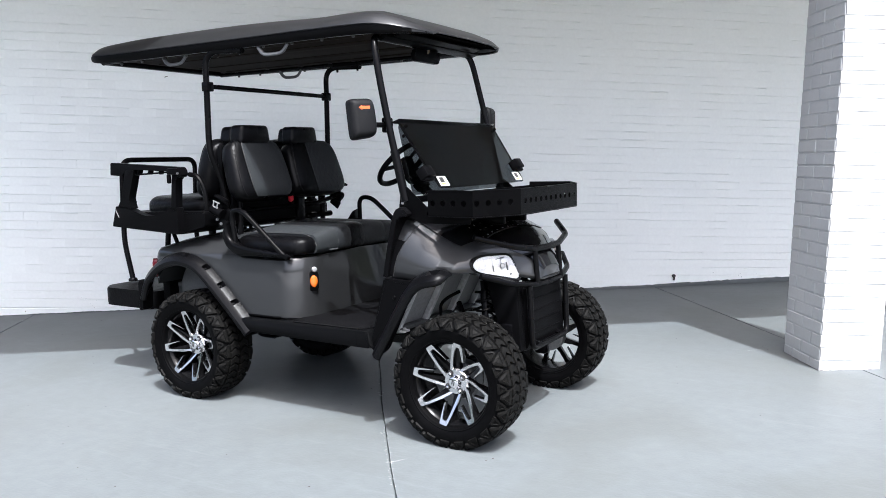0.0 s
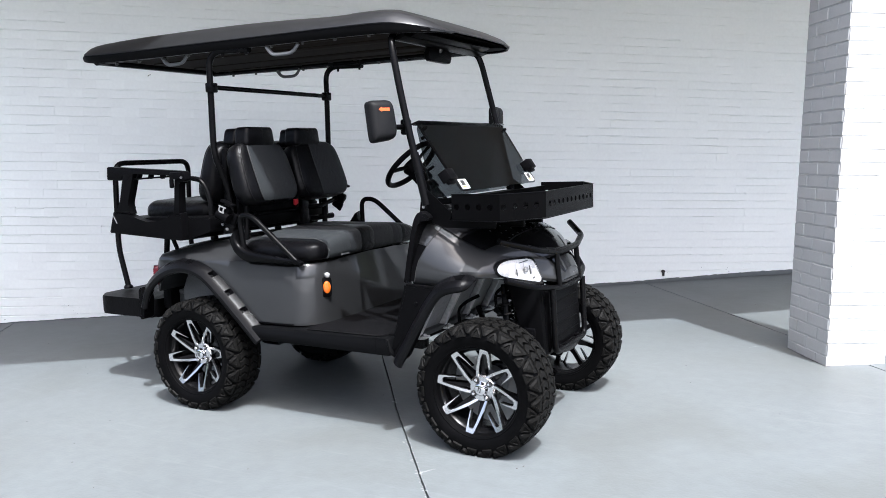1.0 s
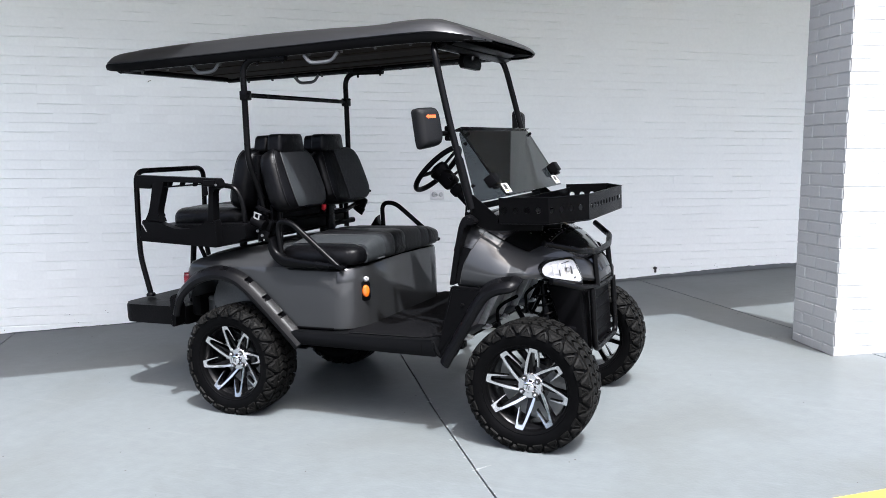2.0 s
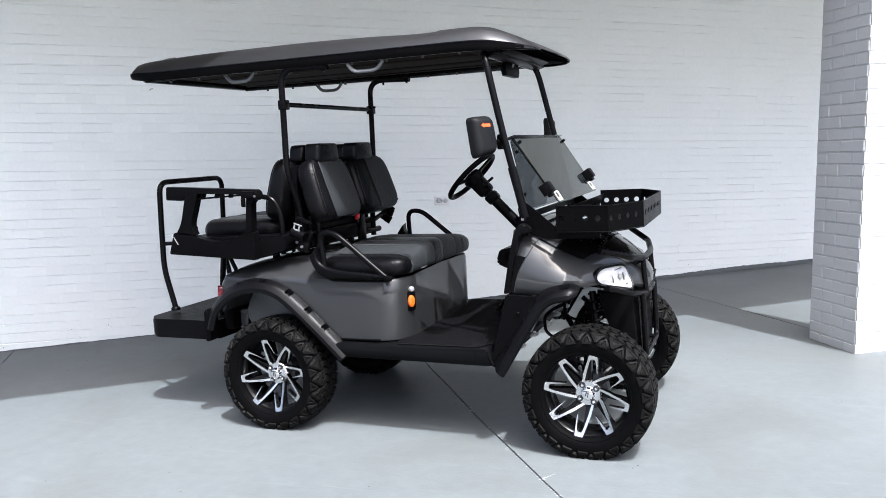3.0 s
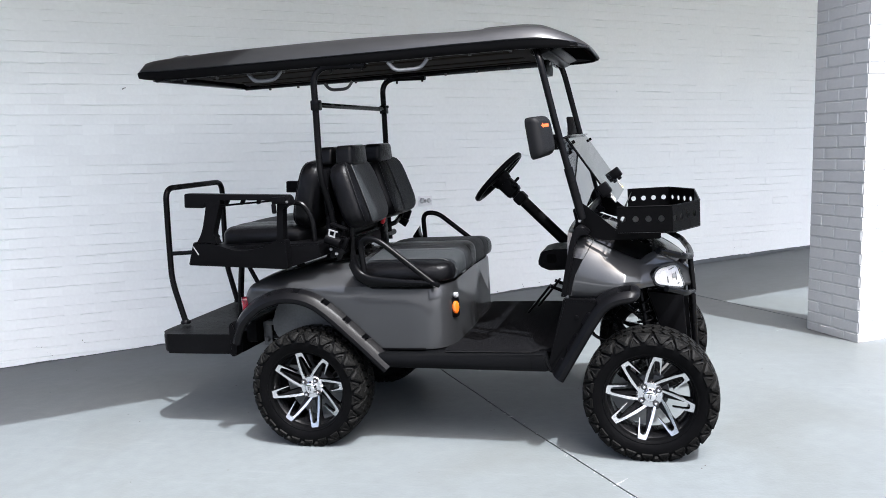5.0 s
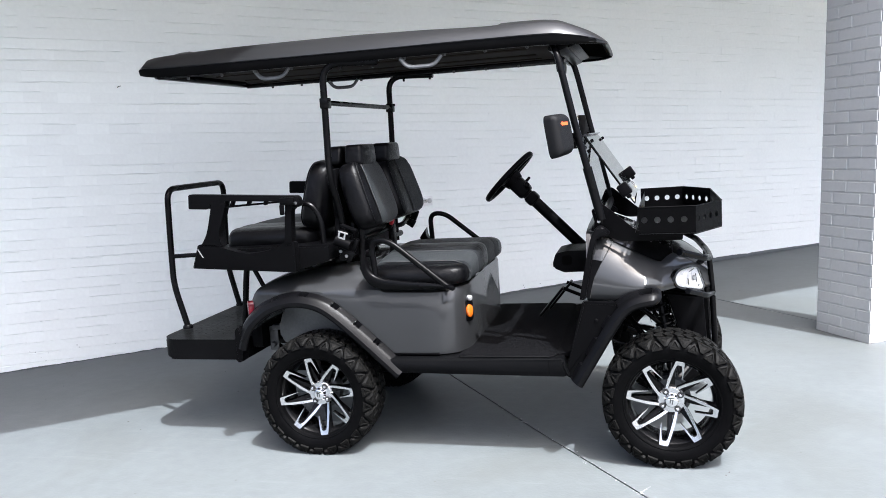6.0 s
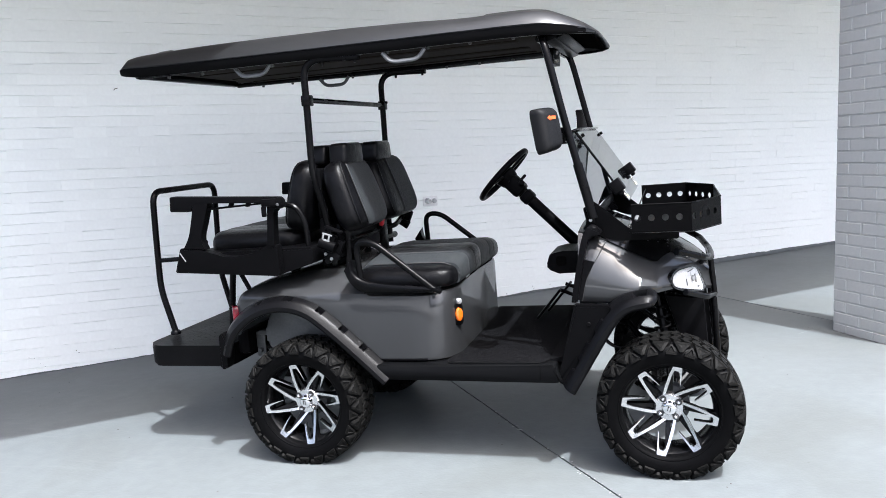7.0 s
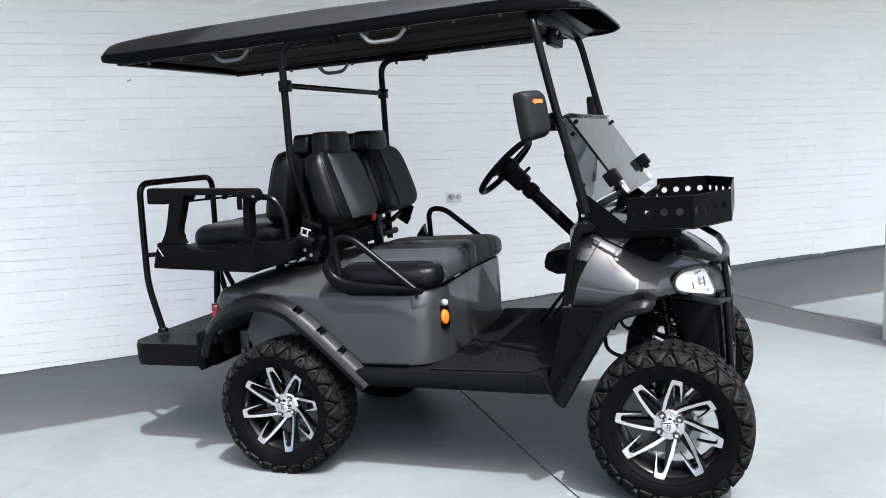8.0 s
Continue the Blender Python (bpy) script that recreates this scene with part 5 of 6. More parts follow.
def build_steering():
    c, way = Vector((0.020, 0.272, 1.270)), Vector((-0.70, 0, 0.714)).normalized()
    q = Vector((0, 0, 1)).rotation_difference(way).to_matrix().to_4x4()
    m = Matrix.Translation(c) @ q
    ring = part("steering_wheel", moved(pipe([(0.168 * math.cos(a), 0.168 * math.sin(a), 0) for a in steps_of(0, 2 * math.pi * 47 / 48, 47)], 0.0155, 0, 10, closed=True), m), M["plastic"], cart, "black three-spoke steering wheel", angle=60)
    part("wheel_hub", moved(lathe_z([(0, 0.012), (0.05, 0.010), (0.062, -0.01), (0.05, -0.05), (0, -0.05)]), m), M["plastic"], ring)
    for a in (10, 170, 270):
        b = box((0.105, 0, -0.012), (0.12, 0.030, 0.012), 0.005)
        part("wheel_spoke", moved(b, m @ Matrix.Rotation(radians(a + 90), 4, "Z")), M["plastic"], ring)
    a, b = c - way * 0.03, Vector((0.425, 0.275, 0.85))
    part("steering_column", pipe([a, b], 0.030, 0, 14), M["plastic"], cart, "black steering column")
    part("column_shroud", moved(box((0, 0, -0.085), (0.085, 0.095, 0.11), 0.02), m), M["plastic"], cart)
    part("column_collar", moved(box((0, 0, -0.175), (0.072, 0.075, 0.06), 0.015), m), M["plastic"], cart)
    part("signal_stalk", moved(pipe([(0.02, 0.03, -0.085), (0.06, 0.085, -0.08)], 0.008, 0, 8), m), M["plastic"], cart)
    part("column_knob", moved(knob(0.016, 0.03, (0.035, -0.04, -0.11), (0.4, -1, 0.2)), m), M["plastic"], cart)


def lathe_z(outline, n=28):
    return moved(lathe(outline, n), Matrix.Rotation(radians(90), 4, "X"))


build_steering()


# seats
def cushion(name, y0, y1, x0, x1, z0, z1, mat, parent, puff=0.003, crown=0.0, n=8):
    """A slice of a bench cushion between y0 and y1, with a rounded section and a slight swell."""
    rings = []
    for i, y in enumerate(steps_of(y0, y1, n)):
        e = math.sin(math.pi * i / n) ** 0.5 * puff
        sec = flat([(x0 - e * 0.5, z0), (x1 + e, z0 + 0.02), (x1 + e, z1 - crown * y * y * 4 + e), (x0, z1 - crown * y * y * 4 + e)], [0.02, 0.035, 0.06, 0.05], 5)
        rings.append([Vector((a, y, b)) for a, b in sec])
    return part(name, loft(rings), mat, parent, angle=50)


def end_cushion(name, y_in, y_out, x0, x1, z0, z1, mat, parent, r=0.045, plan=0.10):
    """The rounded end of a cushion."""
    rings = []
    sg = 1 if y_out > y_in else -1
    for t in steps_of(0, 1, 9):
        k = 1 - math.sqrt(max(0, 1 - max(0, t - 0.35) ** 2 / 0.4225))
        ins = k * r
        fwd = ins * plan / r + (plan * 0.10 * t)
        sec = flat([(x0 + ins, z0 + ins * 0.5), (x1 - fwd, z0 + 0.02 + ins * 0.3), (x1 - fwd, z1 - ins), (x0 + ins, z1 - ins)], [0.02, 0.035, 0.06, 0.05], 5)
        rings.append([Vector((a, y_in + (y_out - y_in) * t, b)) for a, b in sec])
    return part(name, loft(rings), mat, parent, angle=50)


def backrest(host, cx, cy, cz, lean, W, Hh, T, facing, outer, label, quilt):
    """A padded back with side bolsters: facing 1 looks ahead, -1 behind; outer is the side away from the middle."""
    base = Matrix.Translation((cx, cy, cz)) @ Matrix.Rotation(radians(lean), 4, "Y")

    def width(v):
        return W * (1 - 0.15 * v * v) * (1 - abs(2 * v - 1) ** 5) ** (1 / 5)

    def deep(v):
        return T * (1 - abs(2 * v - 1) ** 4.2) ** (1 / 4.2)

    def P(u, v, lift=0.0, face=1):
        d = deep(v) * max(0, 1 - abs(u) ** 3.6) ** (1 / 3.6) + lift
        return base @ Vector((face * facing * d, u * width(v), (v - 0.5) * Hh))
    rings = []
    for v in [0.004, 0.012, 0.03, 0.06] + steps_of(0.1, 0.9, 14) + [0.94, 0.97, 0.988, 0.996]:
        a, b = width(v), deep(v)
        ring = []
        for k in range(36):
            q = 2 * math.pi * k / 36
            c, s = math.cos(q), math.sin(q)
            ring.append(base @ Vector((b * math.copysign(abs(c) ** 0.56, c) * facing, a * math.copysign(abs(s) ** 0.56, s), (v - 0.5) * Hh)))
        rings.append(ring)
    core = part("backrest", loft(rings), M["vinyl"], host, label, angle=60)

    def patch(name, u0, u1, v0, v1, lift, mat, nv=18, nu=10):
        bm = bmesh.new()
        grid = []
        for v in steps_of(v0, v1, nv):
            grid.append([bm.verts.new(P(outer * u, v, lift)) for u in steps_of(u0(v), u1(v), nu)])
        for a, b in zip(grid, grid[1:]):
            for j in range(nu):
                bm.faces.new((a[j], a[j + 1], b[j + 1], b[j]))
        return part(name, bm, mat, core, angle=60)
    # bolster edge leans inwards towards the top, as on the seat covers
    bol = lambda v: (0.30 if quilt else 0.58) + 0.12 * v
    wed = lambda v: bol(v) - 0.02 - (0.0 if quilt else 0.46 * (1 - v) ** 1.3)
    if not quilt:
        patch("wedge_panel", lambda v: wed(v), bol, 0.03, 0.97, 0.0025, M["grey"])
    patch("centre_panel", lambda v: -0.84 if quilt else -0.93, wed, 0.03, 0.97, 0.003, M["char"])
    seam = [P(outer * bol(v), v, 0.003) for v in steps_of(0.04, 0.96, 16)]
    part("seam_piping", pipe(seam, 0.0028, 0, 6), M["thread"], core)
    rim = [P(outer * 0.90, v, 0.002) for v in steps_of(0.05, 0.95, 18)]
    part("edge_piping", pipe(rim, 0.0036, 0, 6), M["vinyl"], core)
    if quilt:
        lines = None
        for k in range(-8, 12):
            for d in (-1, 1):
                pts = []
                for v in steps_of(0.06, 0.94, 22):
                    u = -0.8 + 0.16 * k + d * (v - 0.5) * 1.0
                    if -0.80 < u < wed(v) - 0.02:
                        pts.append(P(outer * u, v, 0.0034))
                if len(pts) > 2:
                    b = pipe(pts, 0.0007, 0, 4)
                    lines = b if lines is None else join(lines, b)
        part("quilt_stitch", lines, M["thread"], core)
    return core


def build_front_seat():
    host = part("seat_base", box((-0.36, 0, 0.80), (0.40, 0.90, 0.03), 0.008), M["plastic"], cart, "black seat base")
    x0, x1, z0, z1 = -0.56, -0.072, 0.795, 0.950
    end_cushion("cushion_end", -0.415, -0.530, x0, x1 - 0.01, z0, z1 - 0.044, M["vinyl"], host)
    end_cushion("cushion_end", 0.415, 0.530, x0, x1 - 0.01, z0, z1 - 0.044, M["vinyl"], host)
    for a, b, mat in ((-0.415, -0.235, "grey"), (-0.235, -0.125, "char"), (-0.125, 0.0, "vinyl"), (0.0, 0.20, "char"), (0.20, 0.30, "char"), (0.30, 0.415, "vinyl")):
        cushion("cushion_panel", a, b, x0, x1, z0, z1, M[mat], host, crown=0.05)
    for y in (-0.415, -0.235, -0.125, 0.0, 0.20, 0.30, 0.415):
        part("cushion_piping", pipe([(x0 + 0.06, y, z1 - 0.2 * y * y), (x1 - 0.055, y, z1 - 0.2 * y * y), (x1 - 0.002, y, z1 - 0.2 * y * y - 0.055), (x1 - 0.001, y, z0 + 0.06)], 0.0030, 0.05, 6), M["thread"], host)
    rows = None
    for k in range(11):
        x = -0.46 + 0.034 * k
        b = pipe([(x, y, z1 - 0.2 * y * y + 0.0022) for y in steps_of(0.012, 0.40, 10)], 0.0013, 0, 4)
        rows = b if rows is None else join(rows, b)
    tagged(part("cushion_stitch", rows, M["ink"], host), kind="stuff")
    part("cushion_hem", box((x1 - 0.07, 0, 0.803), (0.06, 0.70, 0.010), 0.003), M["ink"], host)
    part("hem_tag", box((x1 - 0.001, -0.28, 0.826), (0.004, 0.07, 0.006), 0), M["frame"], host)
    for sg in sides():
        far = sg > 0
        mid = 0.208 if far else -0.262
        hy = 0.136 if far else -0.280
        backrest(host, -0.612 if far else -0.620, mid, 1.250, -17.5, 0.242 if far else 0.222, 0.342 if far else 0.352, 0.072, 1, -1, "black and charcoal padded backrest", far)
        head = [(-0.122, -0.060), (0.122, -0.060), (0.104, 0.043), (-0.108, 0.043)]
        rings = []
        for t in steps_of(0, 1, 10):
            d = (t - 0.5) * 0.092
            k = (1 - abs(2 * t - 1) ** 4) ** 0.25 * 0.16 + 0.84
            rings.append([Vector((-0.640 + d, hy + a * k, 1.458 + b * k)) for a, b in flat(head, 0.026)])
        part("headrest", loft(rings), M["vinyl"], host, "black padded headrest", angle=50)


def build_rear_seat():
    host = part("rear_seat_box", prism(flat([(-1.42, 0.93), (-0.93, 0.902), (-0.74, 0.955), (-0.74, 1.03), (-1.42, 1.02)], 0.01), -0.552, 0.495, bevel=0.01), M["plastic"], cart, "black rear seat box")
    x0, x1 = -1.365, -0.86
    for a, b, mat in ((-0.30, -0.16, "vinyl"), (-0.16, 0.16, "char"), (0.16, 0.30, "vinyl")):
        cushion("rear_cushion", a, b, x0, x1, 0.99, 1.108, M[mat], host)
    end_cushion("rear_cushion_end", -0.30, -0.44, x0, x1, 0.99, 1.108, M["vinyl"], host)
    end_cushion("rear_cushion_end", 0.30, 0.44, x0, x1, 0.99, 1.108, M["vinyl"], host)
    for sg in sides():
        backrest(host, -0.848, sg * 0.232, 1.258, 13, 0.225, 0.350, 0.070, -1, sg, "black padded rear-facing backrest", False)
        head = [(-0.125, -0.055), (0.125, -0.055), (0.100, 0.040), (-0.100, 0.040)]
        rings = []
        for t in steps_of(0, 1, 10):
            d = (t - 0.5) * 0.09
            k = (1 - abs(2 * t - 1) ** 4) ** 0.25 * 0.16 + 0.84
            rings.append([Vector((-0.765 + d, sg * 0.235 + a * k, 1.458 + b * k)) for a, b in flat(head, 0.028)])
        part("headrest", loft(rings), M["vinyl"], host, "black padded headrest", angle=50)
        y0, y1 = sg * 0.500, sg * 0.548
        skirt = flat([(-1.502, 0.930), (-0.942, 0.898), (-0.942, 1.046), (-1.00, 1.046), (-1.06, 1.012), (-1.20, 0.992), (-1.30, 1.020), (-1.375, 1.046), (-1.462, 1.048)], [0.006, 0.012, 0.006, 0.02, 0.06, 0.08, 0.05, 0.02, 0.004])
        arm = part("armrest", prism(skirt, y0, y1, bevel=0.006), M["plastic"], host, "black moulded armrest panel")
        arm.matrix_basis = Matrix.Translation((0.075, 0, 0) if sg > 0 else (0.046, -0.054, 0.008))
        part("arm_post", prism(flat([(-1.446, 1.040), (-1.325, 1.036), (-1.347, 1.085), (-1.318, 1.16), (-1.283, 1.262), (-1.362, 1.262), (-1.388, 1.16), (-1.408, 1.095)], [0.002, 0.002, 0.04, 0.05, 0.01, 0.01, 0.06, 0.05]), y0, y1, bevel=0.006), M["plastic"], arm)
        part("arm_post", prism(flat([(-0.992, 1.03), (-0.955, 1.03), (-0.942, 1.21), (-0.912, 1.235), (-0.92, 1.262), (-0.968, 1.255), (-0.974, 1.20)], [0.002, 0.002, 0.03, 0.01, 0.01, 0.01, 0.02]), y0, y1, bevel=0.006), M["plastic"], arm)
        part("arm_top", prism(flat([(-1.492, 1.228), (-1.486, 1.300), (-0.905, 1.268), (-0.892, 1.222), (-0.925, 1.210), (-0.950, 1.243), (-1.36, 1.262), (-1.385, 1.222)], [0.004, 0.006, 0.012, 0.01, 0.01, 0.012, 0.012, 0.01]), y0, y1, bevel=0.006), M["plastic"], arm)
        part("arm_brace", prism([(-1.345, 1.222), (-0.965, 1.222 + 0.018), (-0.965, 1.248), (-1.345, 1.232)], sg * 0.512, sg * 0.536, bevel=0.002), M["plastic"], arm)
        for x in (-1.26, -1.17, -1.08):
            part("arm_web", box((x, sg * 0.524, 1.245), (0.014, 0.03, 0.03), 0.003, (0, 25, 0)), M["plastic"], arm)
        part("arm_badge", box((-1.452, sg * 0.549, 1.005), (0.005, 0.002, 0.052), 0, (0, -32, 0)), M["zinc"], arm)
        part("cup_clip", join(box((-0.955, sg * 0.556, 1.245), (0.075, 0.02, 0.035), 0.006), box((-0.985, sg * 0.556, 1.205), (0.022, 0.018, 0.05), 0.006)), M["plastic"], arm)
        part("clip_screw", knob(0.007, 0.012, (-0.915, sg * 0.556, 1.235), (0.6, sg * 0.5, 0), 8), M["brace"], arm)
        part("seat_hoop", pipe([(-0.90, sg * 0.50, 1.235), (-0.83, sg * 0.50, 1.225), (-0.79, sg * 0.49, 1.14), (-0.79, sg * 0.485, 0.96)], 0.0135, 0.07, 10), M["tube"], host)
        part("seat_leg", pipe([(-1.305, sg * 0.32, 0.94), (-1.325, sg * 0.32, 0.82), (-1.365, sg * 0.31, 0.54)], 0.0165, 0.06, 10), M["tube"], host, "black bent support leg")
        part("leg_brace", pipe([(-1.29, sg * 0.32, 0.92), (-1.21, sg * 0.32, 0.76)], 0.012, 0, 8), M["tube"], host)
        for x in (-0.98, -0.80):
            part("seat_stand", box((x, sg * 0.28, 0.905), (0.035, 0.03, 0.07), 0.004), M["tube"], host)
    # grab hoop that stands on the foot plate
    hoop = part("grab_hoop", pipe([(-1.735, -0.270, 0.555), (-1.795, -0.272, 0.80), (-1.788, -0.270, 1.05), (-1.776, -0.268, 1.325), (-1.776, 0.332, 1.325), (-1.788, 0.330, 1.05), (-1.795, 0.325, 0.80), (-1.735, 0.315, 0.555)], 0.0165, 0.07, 12), M["tube"], cart, "black tubular rear grab hoop")
    for y in (-0.270, 0.330):
        part("hoop_stay", pipe([(-1.79, y, 0.955), (-1.42, y, 0.968)], 0.012, 0, 8), M["tube"], hoop)
        part("hoop_foot", join(turned([(0, 0), (0.028, 0), (0.028, 0.010), (0.021, 0.02), (0.0, 0.022)], (-1.737, y, 0.550), (0, 0, 1), 14), knob(0.007, 0.01, (-1.71, y - 0.01, 0.565), (1, 0, 0))), M["tube"], hoop)
    plan = flat([(-1.792, -0.480), (-1.285, -0.480), (-1.285, 0.480), (-1.792, 0.480)], [0.13, 0.06, 0.06, 0.13], 10)
    plate = part("foot_plate", prism(plan, 0.432, 0.540, "z", 0.014), M["plate"], cart, "black moulded rear foot plate")
    top = None
    for i in range(7):
        for j in range(-6, 7):
            b = box((-1.68 + 0.05 * i, 0.058 * j + (0.029 if i % 2 else 0), 0.5398), (0.026, 0.005, 0.0016), 0.001, (0, 0, 45 if (i + j) % 2 else -45), seg=1)
            top = b if top is None else join(top, b)
    tagged(part("plate_tread", top, M["plastic"], plate), kind="stuff")
    for y in (-0.20, 0.20):
        part("plate_arm", box((-1.20, y, 0.47), (0.40, 0.04, 0.04), 0.005), M["tube"], plate)


build_front_seat()
build_rear_seat()


def build_hips():
    for sg in sides():
        y = 0.583
        h = part("hip_restraint", pipe([(-0.535, sg * (y - 0.02), 0.86), (-0.545, sg * (y - 0.01), 1.046), (-0.455, sg * y, 1.046), (-0.175, sg * y, 0.815)], 0.0145, 0.055, 12), M["tube"], cart, "black bent hip restraint tube")
        h.matrix_basis = Matrix.Translation((0.012, 0, 0.008) if sg > 0 else (0.030, 0, 0))
        # moulded tray beside the cushion
        path = [(-0.572, 0.968), (-0.566, 0.905), (-0.520, 0.868), (-0.40, 0.846), (-0.17, 0.832)]
        rings = []
        for p in rounded([(a, 0, b) for a, b in path], 0.06, 6, closed=False):
            foot = max(0.806, p.z - 0.060)
            back = p.x - 0.030 * max(0, (p.z - 0.86) / 0.10)
            rings.append([Vector((back, sg * (y - 0.060), foot)), Vector((back, sg * (y - 0.004), foot)), Vector((back, sg * (y + 0.010), foot + 0.012)), Vector((p.x - 0.004, sg * (y + 0.013), p.z - 0.010)), Vector((p.x, sg * (y + 0.006), p.z)), Vector((p.x + 0.004, sg * (y - 0.010), p.z + 0.001)), Vector((p.x + 0.004, sg * (y - 0.060), p.z - 0.012))])
        part("hip_tray", loft(rings), M["tube"], h, "glossy black moulded side tray", angle=50)
        part("hip_foot", box((-0.172, sg * y, 0.818), (0.05, 0.03, 0.02), 0.005, (0, 20, 0)), M["plastic"], h)
        # belt anchor behind the seat
        yb, up = (0.505, 0.016) if sg < 0 else (0.458, 0.052)
        a = part("belt_reel", join(pipe([(-0.715, sg * (yb + 0.01), 1.030 + up), (-0.640, sg * (yb + 0.01), 1.000 + up)], 0.027, 0, 16), box((-0.672, sg * (yb - 0.006), 1.050 + up), (0.070, 0.040, 0.036), 0.008, (0, 24, 0)), box((-0.640, sg * (yb - 0.02), 1.002 + up), (0.05, 0.02, 0.06), 0.006, (0, 24, 0))), M["plastic"], cart, "black seat belt reel")
        if sg > 0:
            a.matrix_basis = Matrix.Translation((0.045, 0, 0.012))
        part("belt_tongue", join(box((-0.668, sg * (yb + 0.026), 1.068 + up), (0.050, 0.004, 0.007), 0.001, (0, 18, 0)), box((-0.690, sg * (yb + 0.026), 1.058 + up), (0.008, 0.004, 0.026), 0.001, (0, 18, 0)), box((-0.662, sg * (yb + 0.026), 1.049 + up), (0.008, 0.004, 0.026), 0.001, (0, 18, 0)), box((-0.676, sg * (yb + 0.026), 1.040 + up), (0.034, 0.004, 0.008), 0.001, (0, 18, 0))), M["zinc"], a, "metal belt tongue")
        part("belt_grip", box((-0.640, sg * (yb + 0.012), 1.088 + up), (0.085, 0.034, 0.014), 0.005, (0, 22, 0)), M["plastic"], a)
        part("reel_plate", box((-0.672, sg * (yb - 0.015), 0.962 + up), (0.075, 0.012, 0.05), 0.006, (0, 35, 0)), M["tube"], a)
        for x, z in ((-0.700, 0.972), (-0.672, 0.948)):
            part("reel_bolt", knob(0.008, 0.008, (x, sg * (yb - 0.008), z + up), (0, sg, 0)), M["zinc"], a)
        if sg < 0:
            part("frame_leg", pipe([(-0.63, sg * 0.40, 0.86), (-0.62, sg * 0.40, 1.12)], 0.0155, 0, 10), M["tube"], cart)
    part("seat_prop", box((-0.625, 0.10, 1.0), (0.03, 0.062, 0.22), 0.006), M["tube"], cart)
    part("seat_support", box((-0.655, -0.17, 1.04), (0.02, 0.52, 0.16), 0.006), M["plastic"], cart, "black panel below the backrests")
    part("seat_bar", pipe([(-0.64, -0.50, 1.030), (-0.64, 0.10, 1.030), (-0.60, 0.22, 1.035), (-0.625, 0.47, 1.075)], 0.014, 0.03, 10), M["tube"], cart, "black bar below the backrests")
    part("seat_bar", pipe([(-0.70, -0.48, 0.955), (-0.70, 0.48, 0.955)], 0.018, 0, 10), M["tube"], cart, "black bar below the backrests")
    part("back_panel", join(box((-0.735, 0, 1.27), (0.03, 0.86, 0.24), 0.01), box((-0.735, -0.18, 1.06), (0.03, 0.50, 0.18), 0.01)), M["plastic"], cart, "black panel between the backrests")
    b = part("belt_buckle", box((-0.595, -0.015, 1.078), (0.03, 0.030, 0.075), 0.006, (20, 20, 0)), M["plastic"], cart)
    part("release_button", box((-0.582, -0.028, 1.078), (0.02, 0.028, 0.034), 0.005, (25, 20, 0)), M["belt"], b, "red release button")


build_hips()


def build_lamps():
    for sg in sides():
        t = part("tail_light", moved(prism(flat([(-0.028, -0.055), (0.028, -0.055), (0.028, 0.055), (-0.028, 0.055)], 0.02), -0.02, 0.02, "x", 0.008), pose(-1.205, sg * 0.505, 0.695, 0, 0, sg * -35)), M["red"], cart, "red tail light")
    face = Vector((0.78, -0.62, 0)).normalized()
    m = Matrix.Translation((-0.093, -0.428, 0.672)) @ Matrix.Rotation(math.atan2(face.y, face.x), 4, "Z")
    plate = part("reflector_plate", moved(prism(flat([(-0.026, -0.052), (0.026, -0.052), (0.026, 0.052), (-0.026, 0.052)], 0.018), -0.004, 0.004, "x", 0.002), m), M["plastic"], cart)
    oval = [(0.0195 * math.cos(a), 0.032 * math.sin(a)) for a in (2 * math.pi * k / 24 for k in range(24))]
    part("side_reflector", moved(loft([[Vector((h, a * s, b * s)) for a, b in oval] for h, s in ((0.004, 1), (0.012, 0.95), (0.015, 0.75), (0.0155, 0.3))]), m), M["orange"], plate, "oval orange side reflector", angle=50)
    part("key_switch", moved(turned([(0, 0.018), (0.009, 0.018), (0.014, 0.012), (0.014, 0), (0, 0)], (0.0, 0.004, 0.062), (1, 0, 0), 18), m), M["zinc"], cart, "metal key switch")


build_lamps()


# ---- small things on the wall ----
def build_outlet():
    root = new("hose_outlet")
    root.matrix_basis = SQ @ Matrix.Translation((OUTLET_S, WALL_Q - 0.009, OUTLET_Z))
    tagged(root, "small white wall plate with two metal spigots", "outlet")
    part("plate", box((0, -0.006, 0), (0.135, 0.014, 0.085), 0.004), M["pvc"], root)
    part("spigot", turned([(0, 0), (0.026, 0), (0.026, 0.012), (0.018, 0.02), (0.016, 0.045), (0.02, 0.047), (0.02, 0.06), (0.011, 0.06), (0.011, 0.03), (0, 0.03)], (-0.03, -0.012, 0.004), (0, -1, 0)), M["galv"], root, "dull metal spigot")
    part("spigot", turned([(0, 0), (0.021, 0), (0.021, 0.012), (0.014, 0.02), (0.014, 0.034), (0.008, 0.034), (0.008, 0.02), (0, 0.02)], (0.034, -0.012, 0.002), (0, -1, 0)), M["galv"], root, "dull metal spigot")


build_outlet()


def build_stub():
    bm = turned([(0, 0), (0.016, 0), (0.014, 0.02), (0.01, 0.035), (0, 0.036)], (0, 0, 0), (0, -1, 0.1))
    bm = join(bm, box((0.003, -0.012, -0.02), (0.018, 0.02, 0.05), 0.005))
    o = part("pipe_stub", bm, M["stain"])
    o.matrix_basis = SQ @ Matrix.Translation((STUB_S, WALL_Q - 0.007, STUB_Z))
    tagged(o, "short rusted pipe stub low on the brick wall", "pipe")


build_stub()


